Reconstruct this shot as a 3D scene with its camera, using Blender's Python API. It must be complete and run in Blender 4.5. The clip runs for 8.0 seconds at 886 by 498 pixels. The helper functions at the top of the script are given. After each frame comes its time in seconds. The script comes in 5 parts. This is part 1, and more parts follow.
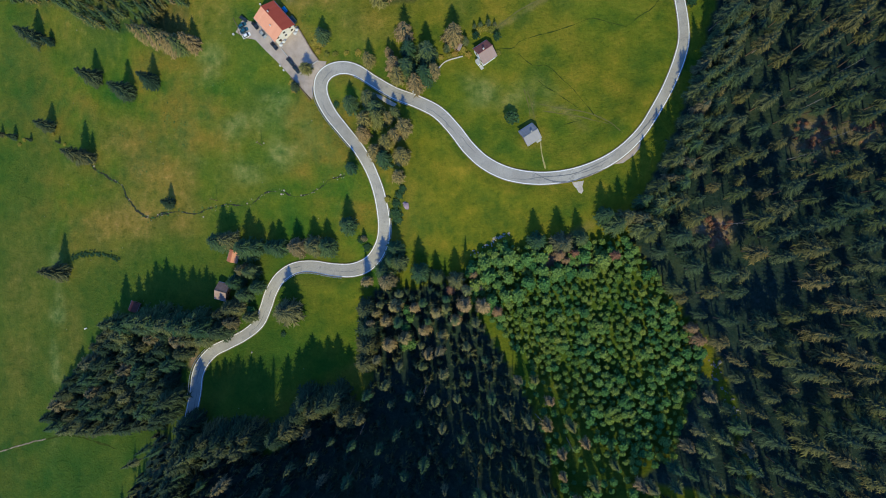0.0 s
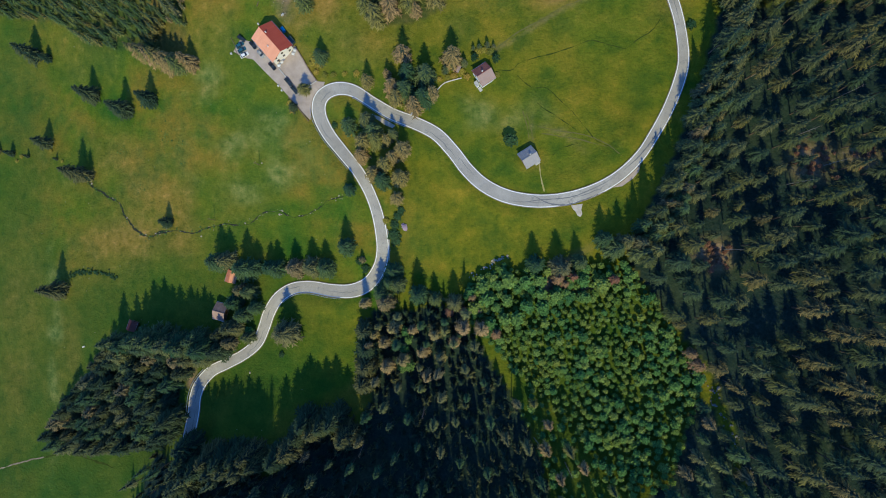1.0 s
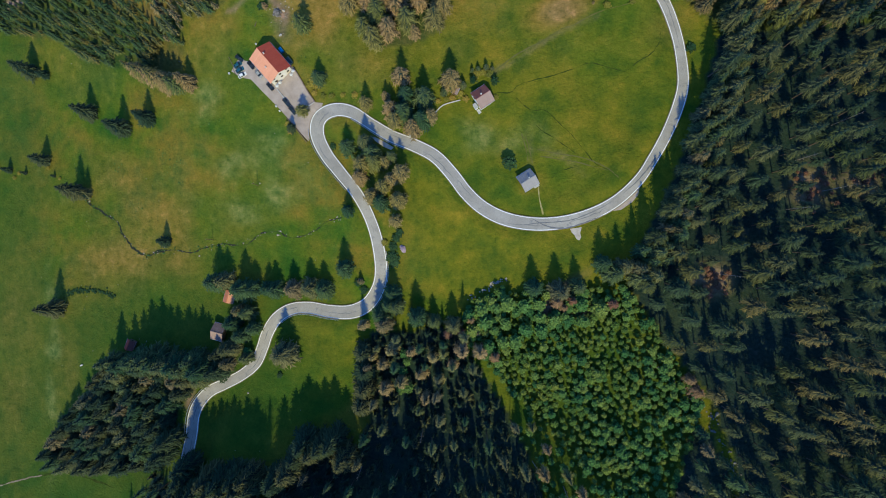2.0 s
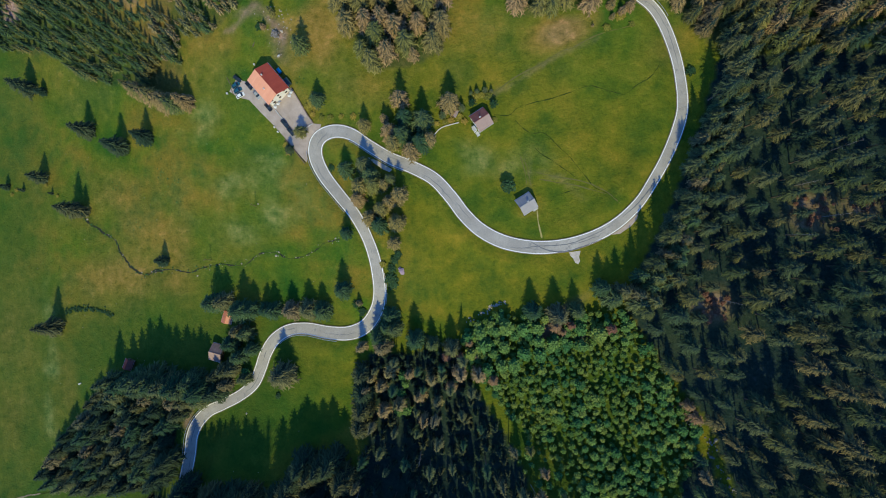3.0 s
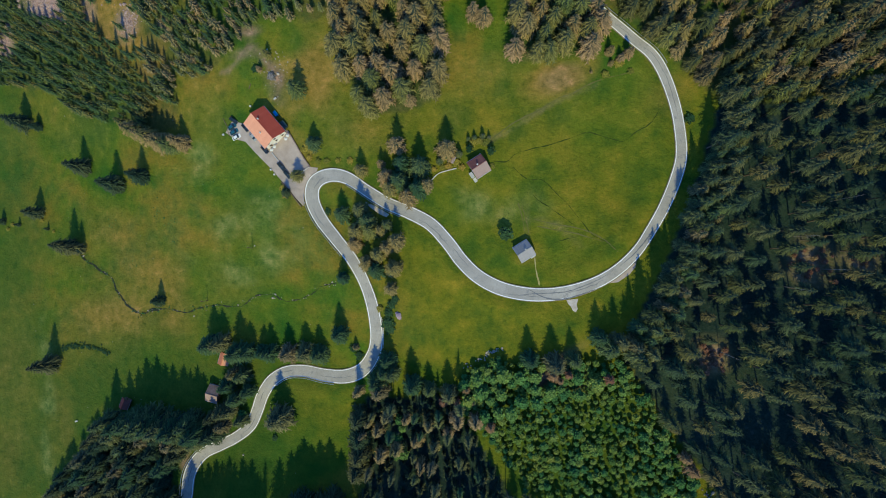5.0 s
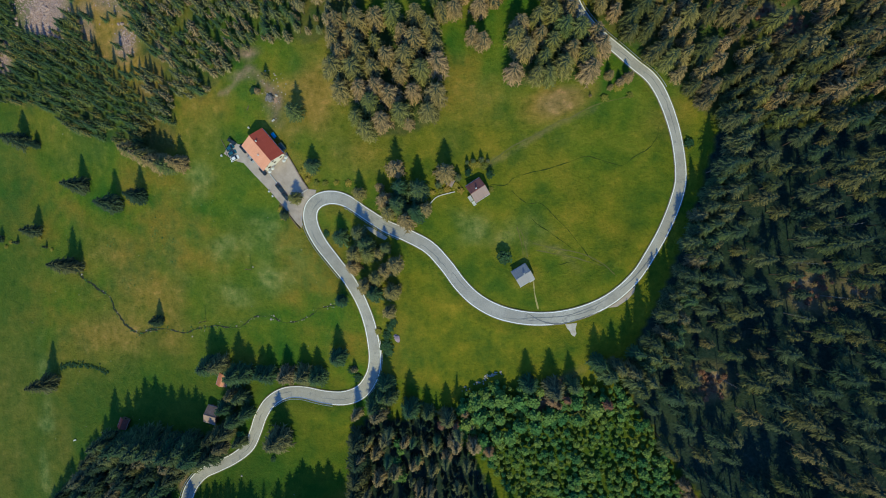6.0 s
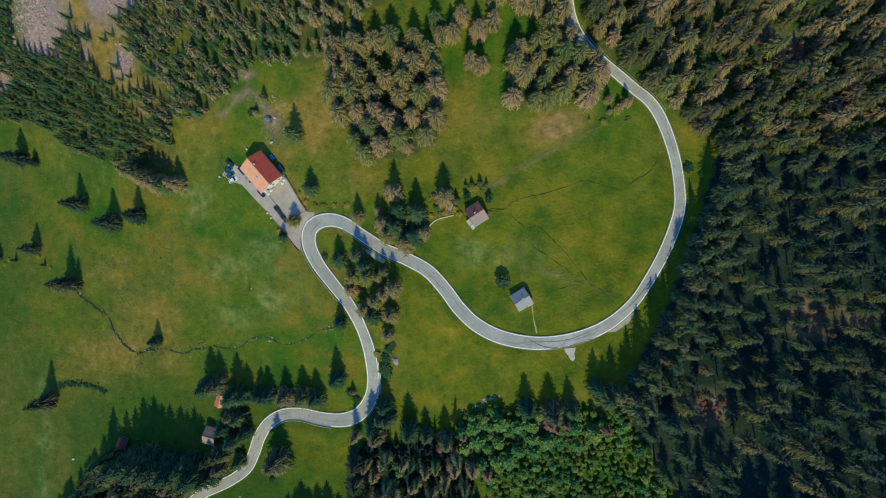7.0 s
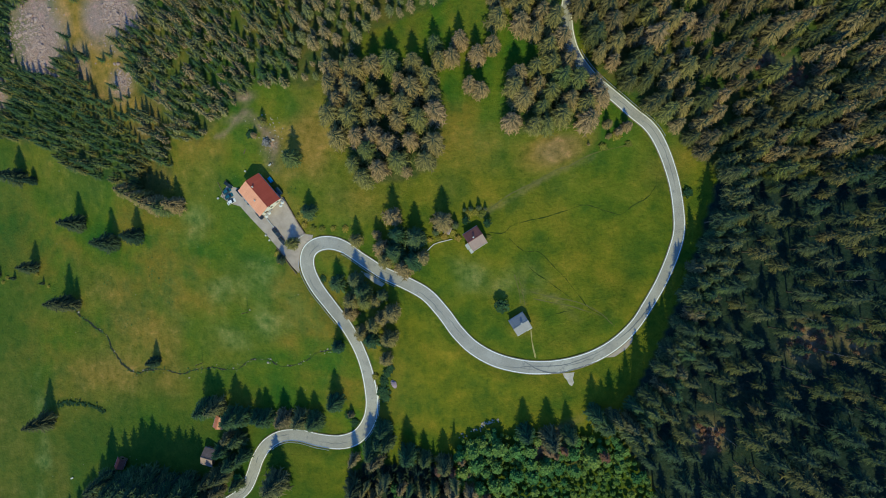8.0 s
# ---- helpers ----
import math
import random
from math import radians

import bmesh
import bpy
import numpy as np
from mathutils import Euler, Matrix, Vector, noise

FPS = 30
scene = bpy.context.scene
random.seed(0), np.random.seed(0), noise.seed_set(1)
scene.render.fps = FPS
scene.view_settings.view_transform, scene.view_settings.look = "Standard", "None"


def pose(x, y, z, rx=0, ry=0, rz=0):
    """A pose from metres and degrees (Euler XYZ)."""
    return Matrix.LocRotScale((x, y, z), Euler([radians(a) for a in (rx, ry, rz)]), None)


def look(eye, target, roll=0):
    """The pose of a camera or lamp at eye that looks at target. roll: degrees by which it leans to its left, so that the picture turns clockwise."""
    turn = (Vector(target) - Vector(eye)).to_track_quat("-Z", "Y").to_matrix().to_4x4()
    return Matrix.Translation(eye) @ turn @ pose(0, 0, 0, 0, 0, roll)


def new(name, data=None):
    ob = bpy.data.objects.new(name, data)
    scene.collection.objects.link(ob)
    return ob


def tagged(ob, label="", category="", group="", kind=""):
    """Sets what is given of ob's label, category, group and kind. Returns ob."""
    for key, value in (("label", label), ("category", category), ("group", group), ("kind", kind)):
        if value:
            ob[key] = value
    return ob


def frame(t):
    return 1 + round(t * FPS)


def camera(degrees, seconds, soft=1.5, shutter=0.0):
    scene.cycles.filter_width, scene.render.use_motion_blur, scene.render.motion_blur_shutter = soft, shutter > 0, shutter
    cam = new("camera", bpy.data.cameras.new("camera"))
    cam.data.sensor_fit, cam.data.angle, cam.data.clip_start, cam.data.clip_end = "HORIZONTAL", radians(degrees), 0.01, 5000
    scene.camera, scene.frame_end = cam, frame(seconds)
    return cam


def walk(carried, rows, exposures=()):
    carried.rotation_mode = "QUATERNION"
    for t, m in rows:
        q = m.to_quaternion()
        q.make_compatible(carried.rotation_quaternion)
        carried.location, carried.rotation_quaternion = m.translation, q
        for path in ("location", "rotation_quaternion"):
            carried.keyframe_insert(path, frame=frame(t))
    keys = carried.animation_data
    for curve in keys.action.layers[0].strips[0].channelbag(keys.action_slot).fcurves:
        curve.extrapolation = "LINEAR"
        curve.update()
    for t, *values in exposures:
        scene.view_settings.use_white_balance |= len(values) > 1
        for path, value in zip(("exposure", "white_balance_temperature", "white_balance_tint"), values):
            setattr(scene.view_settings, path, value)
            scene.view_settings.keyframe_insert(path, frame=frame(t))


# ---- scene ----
# A drone looks straight down on a mountain road and glides northwards (+y).
EXPOSURE = 1.06
cam = camera(78.0, 8.0, soft=1.0)
PATH = [  # seconds, eye, turn about x, y and z
    (0.0, -2.070, -44.047, 232.846, 2.671, 2.250, -0.128),
    (0.5, -1.841, -38.541, 232.763, 2.540, 2.224, -0.110),
    (1.0, -1.603, -33.036, 232.673, 2.413, 2.202, -0.091),
    (1.5, -1.357, -27.530, 232.577, 2.289, 2.182, -0.072),
    (2.0, -1.103, -22.024, 232.475, 2.168, 2.165, -0.052),
    (2.5, -0.840, -16.518, 232.366, 2.050, 2.151, -0.032),
    (3.0, -0.568, -11.012, 232.250, 1.936, 2.141, -0.011),
    (3.5, -0.288, -5.506, 232.128, 1.824, 2.133, 0.010),
    (4.0, 0.000, 0.000, 232.000, 1.716, 2.129, 0.032),
    (4.5, 0.297, 5.506, 231.865, 1.610, 2.127, 0.054),
    (5.0, 0.602, 11.013, 231.724, 1.508, 2.129, 0.077),
    (5.5, 0.916, 16.519, 231.576, 1.409, 2.133, 0.100),
    (6.0, 1.238, 22.026, 231.421, 1.314, 2.141, 0.124),
    (6.5, 1.569, 27.533, 231.260, 1.221, 2.152, 0.148),
    (7.0, 1.908, 33.039, 231.093, 1.132, 2.165, 0.172),
    (7.5, 2.256, 38.546, 230.919, 1.045, 2.182, 0.197),
    (8.0, 2.612, 44.053, 230.739, 0.962, 2.202, 0.223),
]
walk(cam, [(t, pose(x, y, z, rx, ry, rz)) for t, x, y, z, rx, ry, rz in PATH], exposures=[(0.0, EXPOSURE, 5560, 4), (4.0, EXPOSURE - 0.06, 5580, 1), (8.0, EXPOSURE - 0.17, 5540, -8)])

# ---- world and sun ----
SUN_ELEVATION, SUN_AZIMUTH = radians(44), radians(176)  # azimuth from north (+y) towards east (+x)
world = bpy.data.worlds.new("world")
scene.world = world
world.use_nodes = True
wn = world.node_tree.nodes
sky = wn.new("ShaderNodeTexSky")
sky.sky_type, sky.sun_disc = "NISHITA", False
sky.sun_elevation, sky.sun_rotation = SUN_ELEVATION, SUN_AZIMUTH
sky.altitude, sky.air_density, sky.dust_density, sky.ozone_density = 1900, 1.0, 0.0, 10.0
wn["Background"].inputs["Strength"].default_value = 0.135
world.node_tree.links.new(sky.outputs["Color"], wn["Background"].inputs["Color"])
sun = new("sun", bpy.data.lights.new("sun", "SUN"))
sun.data.energy, sun.data.angle, sun.data.color = 2.1, radians(0.5), (1.0, 0.83, 0.41)
sun_from = Vector((math.sin(SUN_AZIMUTH) * math.cos(SUN_ELEVATION), math.cos(SUN_AZIMUTH) * math.cos(SUN_ELEVATION), math.sin(SUN_ELEVATION)))
sun.matrix_world = look(sun_from * 600, (0, 0, 0))


# ---- materials ----
def shader(name, rough=0.8, metal=0.0, spec=0.3):
    m = bpy.data.materials.new(name)
    m.use_nodes = True
    b = m.node_tree.nodes["Principled BSDF"]
    b.inputs["Roughness"].default_value, b.inputs["Metallic"].default_value = rough, metal
    b.inputs["Specular IOR Level"].default_value = spec
    return m, m.node_tree, b


def node(tree, kind, **sets):
    n = tree.nodes.new(kind)
    for k, v in sets.items():
        if k == "attribute_name":
            n.attribute_name = v
        else:
            n.inputs[k.replace("_", " ")].default_value = v
    return n


def place(tree, scale=(1, 1, 1), world_space=False):
    g = tree.nodes.new("ShaderNodeNewGeometry" if world_space else "ShaderNodeTexCoord")
    m = tree.nodes.new("ShaderNodeMapping")
    m.inputs["Scale"].default_value = scale
    tree.links.new(g.outputs["Position" if world_space else "Object"], m.inputs["Vector"])
    return m.outputs["Vector"]


def noise_at(tree, vec, scale, detail=4.0, rough=0.55):
    n = node(tree, "ShaderNodeTexNoise", Scale=scale, Detail=detail, Roughness=rough)
    tree.links.new(vec, n.inputs["Vector"])
    return n.outputs["Fac"]


def ramp(tree, fac, stops):
    r = tree.nodes.new("ShaderNodeValToRGB")
    e = r.color_ramp.elements
    while len(e) < len(stops):
        e.new(0.5)
    for el, (p, c) in zip(e, stops):
        el.position, el.color = p, (*c, 1) if len(c) == 3 else c
    tree.links.new(fac, r.inputs["Fac"])
    return r.outputs["Color"]


def mix(tree, fac, a, b, mode="MIX"):
    m = tree.nodes.new("ShaderNodeMixRGB")
    m.blend_type = mode
    for sock, v in ((m.inputs["Fac"], fac), (m.inputs["Color1"], a), (m.inputs["Color2"], b)):
        if isinstance(v, (int, float)):
            sock.default_value = v
        elif isinstance(v, tuple):
            sock.default_value = (*v, 1)
        else:
            tree.links.new(v, sock)
    return m.outputs["Color"]


def math_node(tree, op, a, b=0.0):
    m = tree.nodes.new("ShaderNodeMath")
    m.operation = op
    for sock, v in ((m.inputs[0], a), (m.inputs[1], b)):
        if isinstance(v, (int, float)):
            sock.default_value = v
        else:
            tree.links.new(v, sock)
    return m.outputs["Value"]


def bump(tree, b, height, strength=0.4, distance=0.1):
    n = node(tree, "ShaderNodeBump", Strength=strength, Distance=distance)
    tree.links.new(height, n.inputs["Height"])
    tree.links.new(n.outputs["Normal"], b.inputs["Normal"])


def worn(name, dark, light, scale=3.0, rough=0.8, fine=40.0, metal=0.0, spec=0.3, relief=0.02):
    """A surface whose colour wanders between two tones, at a large and a fine scale."""
    m, t, b = shader(name, rough, metal, spec)
    v = place(t)
    big, small = noise_at(t, v, scale, 5), noise_at(t, v, fine, 3)
    both = math_node(t, "ADD", math_node(t, "MULTIPLY", big, 0.65), math_node(t, "MULTIPLY", small, 0.35))
    t.links.new(ramp(t, both, [(0.32, dark), (0.68, light)]), b.inputs["Base Color"])
    bump(t, b, small, 0.5, relief)
    return m


def ground_material():
    m, t, b = shader("meadow", 0.95, 0, 0.1)
    v = place(t, world_space=True)
    a = t.nodes.new("ShaderNodeVertexColor")
    a.layer_name = "cover"
    s = t.nodes.new("ShaderNodeSeparateColor")
    t.links.new(a.outputs["Color"], s.inputs["Color"])
    a2 = t.nodes.new("ShaderNodeVertexColor")
    a2.layer_name = "soil"
    s2 = t.nodes.new("ShaderNodeSeparateColor")
    t.links.new(a2.outputs["Color"], s2.inputs["Color"])
    broad, mid, patch, fine, grain = (noise_at(t, v, k, d, 0.62) for k, d in ((0.018, 6), (0.075, 8), (0.22, 7), (0.8, 6), (3.0, 4)))
    lush = ramp(t, mid, [(0.36, (0.072, 0.102, 0.009)), (0.5, (0.123, 0.132, 0.009)), (0.62, (0.161, 0.148, 0.012))])
    lush = mix(t, 1.0, lush, ramp(t, broad, [(0.40, (0.76, 0.93, 0.95)), (0.52, (1, 1, 1)), (0.62, (1.13, 1.06, 1.0))]), "MULTIPLY")
    rough = ramp(t, broad, [(0.32, (0.046, 0.102, 0.010)), (0.46, (0.082, 0.126, 0.009)), (0.58, (0.150, 0.134, 0.017)), (0.70, (0.066, 0.116, 0.020))])
    spots = ramp(t, mid, [(0.34, (0.50, 0.82, 0.95)), (0.5, (1, 1, 1)), (0.64, (1.24, 1.04, 1.0))])
    rough = mix(t, 1.0, rough, spots, "MULTIPLY")
    green = mix(t, s.outputs["Red"], rough, lush)
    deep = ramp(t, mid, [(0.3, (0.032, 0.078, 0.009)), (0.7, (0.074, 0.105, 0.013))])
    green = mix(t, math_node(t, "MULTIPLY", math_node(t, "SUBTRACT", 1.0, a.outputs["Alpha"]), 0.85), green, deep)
    dry = ramp(t, patch, [(0.3, (0.190, 0.128, 0.016)), (0.7, (0.318, 0.202, 0.052))])
    col = mix(t, s.outputs["Green"], green, dry)
    pale = ramp(t, patch, [(0.40, (0.106, 0.150, 0.034)), (0.60, (0.223, 0.235, 0.072))])
    col = mix(t, s.outputs["Blue"], col, pale)
    # forest floor, the bluish tree shade painted into its colour
    shaded_litter = ramp(t, fine, [(0.3, (0.010, 0.028, 0.026)), (0.7, (0.028, 0.044, 0.034))])
    col = mix(t, s2.outputs["Red"], col, shaded_litter)
    bare = ramp(t, patch, [(0.3, (0.17, 0.105, 0.070)), (0.7, (0.32, 0.22, 0.160))])
    col = mix(t, s2.outputs["Green"], col, bare)
    rocky = ramp(t, grain, [(0.3, (0.17, 0.108, 0.092)), (0.7, (0.42, 0.295, 0.255))])
    col = mix(t, s2.outputs["Blue"], col, rocky)
    speck = ramp(t, grain, [(0.3, (0.84, 0.85, 0.84)), (0.7, (1.14, 1.13, 1.12))])
    col = mix(t, 1.0, col, speck, "MULTIPLY")
    speck2 = ramp(t, fine, [(0.27, (0.60, 0.72, 0.75)), (0.42, (0.95, 0.97, 0.97)), (0.58, (1.03, 1.02, 1.02)), (0.74, (1.30, 1.22, 1.20))])
    col = mix(t, 1.0, col, speck2, "MULTIPLY")
    speck3 = ramp(t, patch, [(0.28, (0.62, 0.78, 0.86)), (0.45, (0.96, 0.98, 0.98)), (0.57, (1.03, 1.02, 1.03)), (0.70, (1.40, 1.20, 1.40))])
    col = mix(t, 1.0, col, speck3, "MULTIPLY")
    t.links.new(col, b.inputs["Base Color"])
    bump(t, b, math_node(t, "ADD", fine, math_node(t, "MULTIPLY", grain, 0.4)), 0.7, 0.8)
    return m


def foliage_material(name, tones, rough=0.75, inner_shade=None):
    """Needles or leaves: a tone for each tree, from its own number, and mottling inside the crown."""
    m, t, b = shader(name, rough, 0, 0.2)
    o = t.nodes.new("ShaderNodeObjectInfo")
    a = node(t, "ShaderNodeAttribute", attribute_name="tint")
    f = math_node(t, "FRACT", math_node(t, "ADD", o.outputs["Random"], a.outputs["Fac"]))
    base = ramp(t, f, tones)
    g = t.nodes.new("ShaderNodeNewGeometry")
    isl = ramp(t, g.outputs["Random Per Island"], [(0.0, (0.50, 0.54, 0.54)), (1.0, (1.54, 1.48, 1.45))])
    col = mix(t, 1.0, base, isl, "MULTIPLY")
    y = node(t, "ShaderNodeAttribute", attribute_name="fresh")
    if inner_shade:
        # bare inner twigs with bough shade painted in, young growth at the tips
        col = mix(t, ramp(t, y.outputs["Fac"], [(0.22, (0, 0, 0)), (0.82, (1, 1, 1))]), inner_shade, col)
    t.links.new(col, b.inputs["Base Color"])
    return m


def asphalt_material():
    m, t, b = shader("asphalt", 0.85, 0, 0.25)
    v = place(t, world_space=True)
    broad, fine, streak = noise_at(t, v, 0.12, 5), noise_at(t, v, 2.5, 4), noise_at(t, v, 0.5, 6, 0.7)
    col = ramp(t, broad, [(0.3, (0.285, 0.262, 0.230)), (0.7, (0.395, 0.366, 0.325))])
    col = mix(t, 1.0, col, ramp(t, fine, [(0.3, (0.85, 0.85, 0.86)), (0.7, (1.12, 1.12, 1.1))]), "MULTIPLY")
    col = mix(t, ramp(t, streak, [(0.56, (0, 0, 0)), (0.66, (0.55, 0.55, 0.55))]), col, (0.16, 0.16, 0.165))
    t.links.new(col, b.inputs["Base Color"])
    bump(t, b, fine, 0.3, 0.03)
    return m


MEADOW, ASPHALT = ground_material(), asphalt_material()
NEEDLES = foliage_material("spruce_needles", [(0.0, (0.026, 0.062, 0.026)), (0.35, (0.050, 0.086, 0.031)), (0.62, (0.083, 0.105, 0.036)), (0.85, (0.116, 0.114, 0.045)), (0.94, (0.155, 0.120, 0.062)), (1.0, (0.042, 0.076, 0.030))], inner_shade=(0.011, 0.034, 0.030))
DARK_NEEDLES = foliage_material("dark_spruce_needles", [(0.0, (0.018, 0.040, 0.020)), (0.4, (0.034, 0.056, 0.024)), (0.75, (0.058, 0.070, 0.028)), (1.0, (0.085, 0.084, 0.030))], inner_shade=(0.008, 0.024, 0.021))
OLIVE_NEEDLES = foliage_material("olive_needles", [(0.0, (0.042, 0.058, 0.017)), (0.35, (0.076, 0.078, 0.022)), (0.7, (0.113, 0.092, 0.033)), (0.9, (0.137, 0.096, 0.048)), (1.0, (0.063, 0.072, 0.020))], inner_shade=(0.010, 0.026, 0.022))
DRY_NEEDLES = foliage_material("dry_tipped_needles", [(0.0, (0.093, 0.116, 0.030)), (0.25, (0.164, 0.144, 0.038)), (0.55, (0.227, 0.158, 0.066)), (0.8, (0.258, 0.172, 0.084)), (1.0, (0.149, 0.137, 0.036))], inner_shade=(0.012, 0.030, 0.026))
LEAVES = foliage_material("broad_leaves", [(0.0, (0.030, 0.092, 0.026)), (0.4, (0.060, 0.138, 0.033)), (0.75, (0.102, 0.172, 0.036)), (0.92, (0.140, 0.190, 0.037)), (1.0, (0.070, 0.142, 0.035))])
LIME_LEAVES = foliage_material("lime_leaves", [(0.0, (0.056, 0.112, 0.020)), (0.5, (0.094, 0.152, 0.024)), (1.0, (0.142, 0.176, 0.029))])
DARK_LEAVES = foliage_material("dark_broad_leaves", [(0.0, (0.014, 0.042, 0.016)), (1.0, (0.032, 0.068, 0.022))])
SHRUB = foliage_material("shrub_leaves", [(0.0, (0.12, 0.13, 0.018)), (0.5, (0.21, 0.18, 0.024)), (1.0, (0.28, 0.19, 0.034))])
GREEN_NEEDLES = foliage_material("young_green_needles", [(0.0, (0.051, 0.095, 0.029)), (0.4, (0.084, 0.123, 0.032)), (0.75, (0.129, 0.137, 0.034)), (1.0, (0.177, 0.143, 0.038))], inner_shade=(0.022, 0.044, 0.026))
TAN_NEEDLES = foliage_material("tan_tipped_needles", [(0.0, (0.132, 0.151, 0.051)), (0.3, (0.195, 0.179, 0.067)), (0.65, (0.246, 0.182, 0.084)), (1.0, (0.280, 0.194, 0.100))], inner_shade=(0.030, 0.044, 0.030))
RUST = foliage_material("rusty_dead_brush", [(0.0, (0.13, 0.060, 0.038)), (0.5, (0.19, 0.100, 0.060)), (1.0, (0.18, 0.125, 0.060))])
BARK = worn("bark", (0.07, 0.05, 0.035), (0.17, 0.13, 0.10), 1.5, 0.9)
EDGE_PAINT = worn("road_paint", (0.66, 0.65, 0.62), (0.88, 0.87, 0.84), 0.6, 0.6, 6)
TAR = worn("tar_seal", (0.10, 0.10, 0.105), (0.19, 0.19, 0.195), 0.8, 0.7, 5)
GRAVEL = worn("gravel", (0.27, 0.215, 0.180), (0.43, 0.355, 0.300), 0.25, 0.95, 3.0, relief=0.05)
PALE_GRAVEL = worn("pale_gravel", (0.38, 0.31, 0.24), (0.60, 0.53, 0.44), 0.5, 0.95, 3.0, relief=0.05)
VERGE = worn("verge_gravel", (0.13, 0.105, 0.055), (0.28, 0.22, 0.155), 0.4, 0.95, 3.0, relief=0.05)
STONE = worn("stone", (0.22, 0.185, 0.15), (0.46, 0.40, 0.33), 0.8, 0.9, 5.0, relief=0.05)
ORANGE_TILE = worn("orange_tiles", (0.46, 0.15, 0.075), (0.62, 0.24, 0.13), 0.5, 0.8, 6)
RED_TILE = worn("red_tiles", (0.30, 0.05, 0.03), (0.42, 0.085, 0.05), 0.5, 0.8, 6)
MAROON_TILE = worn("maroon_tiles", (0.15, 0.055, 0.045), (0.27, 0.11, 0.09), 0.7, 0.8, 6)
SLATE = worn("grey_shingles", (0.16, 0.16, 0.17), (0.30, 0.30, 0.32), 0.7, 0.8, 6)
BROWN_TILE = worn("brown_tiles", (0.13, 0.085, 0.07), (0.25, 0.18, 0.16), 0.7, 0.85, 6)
PLASTER = worn("cream_plaster", (0.66, 0.60, 0.48), (0.80, 0.75, 0.64), 0.6, 0.9, 5)
WHITE_WALL = worn("white_plaster", (0.68, 0.67, 0.64), (0.82, 0.81, 0.78), 0.6, 0.9, 5)
TIMBER = worn("weathered_timber", (0.11, 0.07, 0.045), (0.25, 0.17, 0.11), 1.2, 0.85, 9)
CONCRETE = worn("concrete", (0.36, 0.35, 0.33), (0.52, 0.51, 0.49), 0.5, 0.9, 6)
STEEL = worn("galvanised_steel", (0.45, 0.46, 0.48), (0.62, 0.63, 0.64), 1.0, 0.45, 8, 0.8)
RUBBER = worn("rubber", (0.015, 0.015, 0.016), (0.03, 0.03, 0.03), 3, 0.8)
GLASS, _, gb = shader("dark_glass", 0.08, 0.0, 0.5)
gb.inputs["Base Color"].default_value = (0.02, 0.025, 0.03, 1)


def paint(name, c):
    m, t, b = shader(name, 0.3, 0.0, 0.5)
    v = place(t)
    t.links.new(mix(t, noise_at(t, v, 1.5), tuple(0.85 * k for k in c), c), b.inputs["Base Color"])
    return m


# ---- lie of the land ----
HILL = (-8.13, 26.83, -1.34, -2.77, -3.03, 3.38)
SWELLS = ((-3.57, 2.17, -14.25, -8.92, 5.54), (1.87, -0.83, 0.83, 0.36, -1.46), (-7.18, 1.78, 5.63, -2.87, -4.90), (-2.25, 8.40, 3.21, 1.95, -5.40))


def slope(x, y):
    """The height of the open hillside, before the road was cut into it."""
    x, y = np.asarray(x, float), np.asarray(y, float)
    cx, cy = np.clip(x, -310, 250), np.clip(y, -190, 215)
    u, v = cx / 150, cy / 100
    z = HILL[0] + HILL[1] * u + HILL[2] * v + HILL[3] * u * u + HILL[4] * u * v + HILL[5] * v * v
    for j, row in enumerate(SWELLS):
        for i, k in enumerate(row):
            z = z + k * np.exp(-((cx + 220 - 90 * i) ** 2 + (cy + 100 - 80 * j) ** 2) / 5000.0)
    # wooded rise southwards, then an unseen hillside added to shade the lower forest
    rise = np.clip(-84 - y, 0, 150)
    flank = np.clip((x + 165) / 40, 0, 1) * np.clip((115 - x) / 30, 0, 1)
    shade_hill = np.clip((x + 140) / 40, 0, 1) * np.clip((22 - x) / 40, 0, 1)
    z = z + flank * 0.20 * np.minimum(rise, 56) + shade_hill * 1.12 * np.clip(rise - 56, 0, 60)
    away = np.hypot(x - cx, y - cy)
    z = z + 0.22 * away * (1 + 0.5 * np.sin(x / 310 + 1) * np.cos(y / 270)) * (0.6 + 0.4 * np.tanh((x + y) / 500))
    return z + 0.35 * np.sin(x / 9.3 + 0.4 * np.sin(y / 13)) * np.sin(y / 7.9 + 0.6 * np.sin(x / 17)) + 0.2 * np.sin(x / 4.1 + y / 5.3)


def spline(points, step=1.0):
    """A smooth line through the points, at even steps."""
    p = np.array(points, float)
    p = np.vstack([2 * p[0] - p[1], p, 2 * p[-1] - p[-2]])
    t = np.linspace(0, 1, 24, endpoint=False)[:, None]
    out = [0.5 * (2 * p[i] + (p[i + 1] - p[i - 1]) * t + (2 * p[i - 1] - 5 * p[i] + 4 * p[i + 1] - p[i + 2]) * t**2 + (3 * p[i] - p[i - 1] - 3 * p[i + 1] + p[i + 2]) * t**3) for i in range(1, len(p) - 2)]
    q = np.vstack(out + [p[-2:-1]])
    s = np.r_[0, np.cumsum(np.hypot(*np.diff(q, axis=0).T))]
    even = np.linspace(0, s[-1], max(2, int(s[-1] / step)))
    return np.stack([np.interp(even, s, q[:, 0]), np.interp(even, s, q[:, 1])], 1)


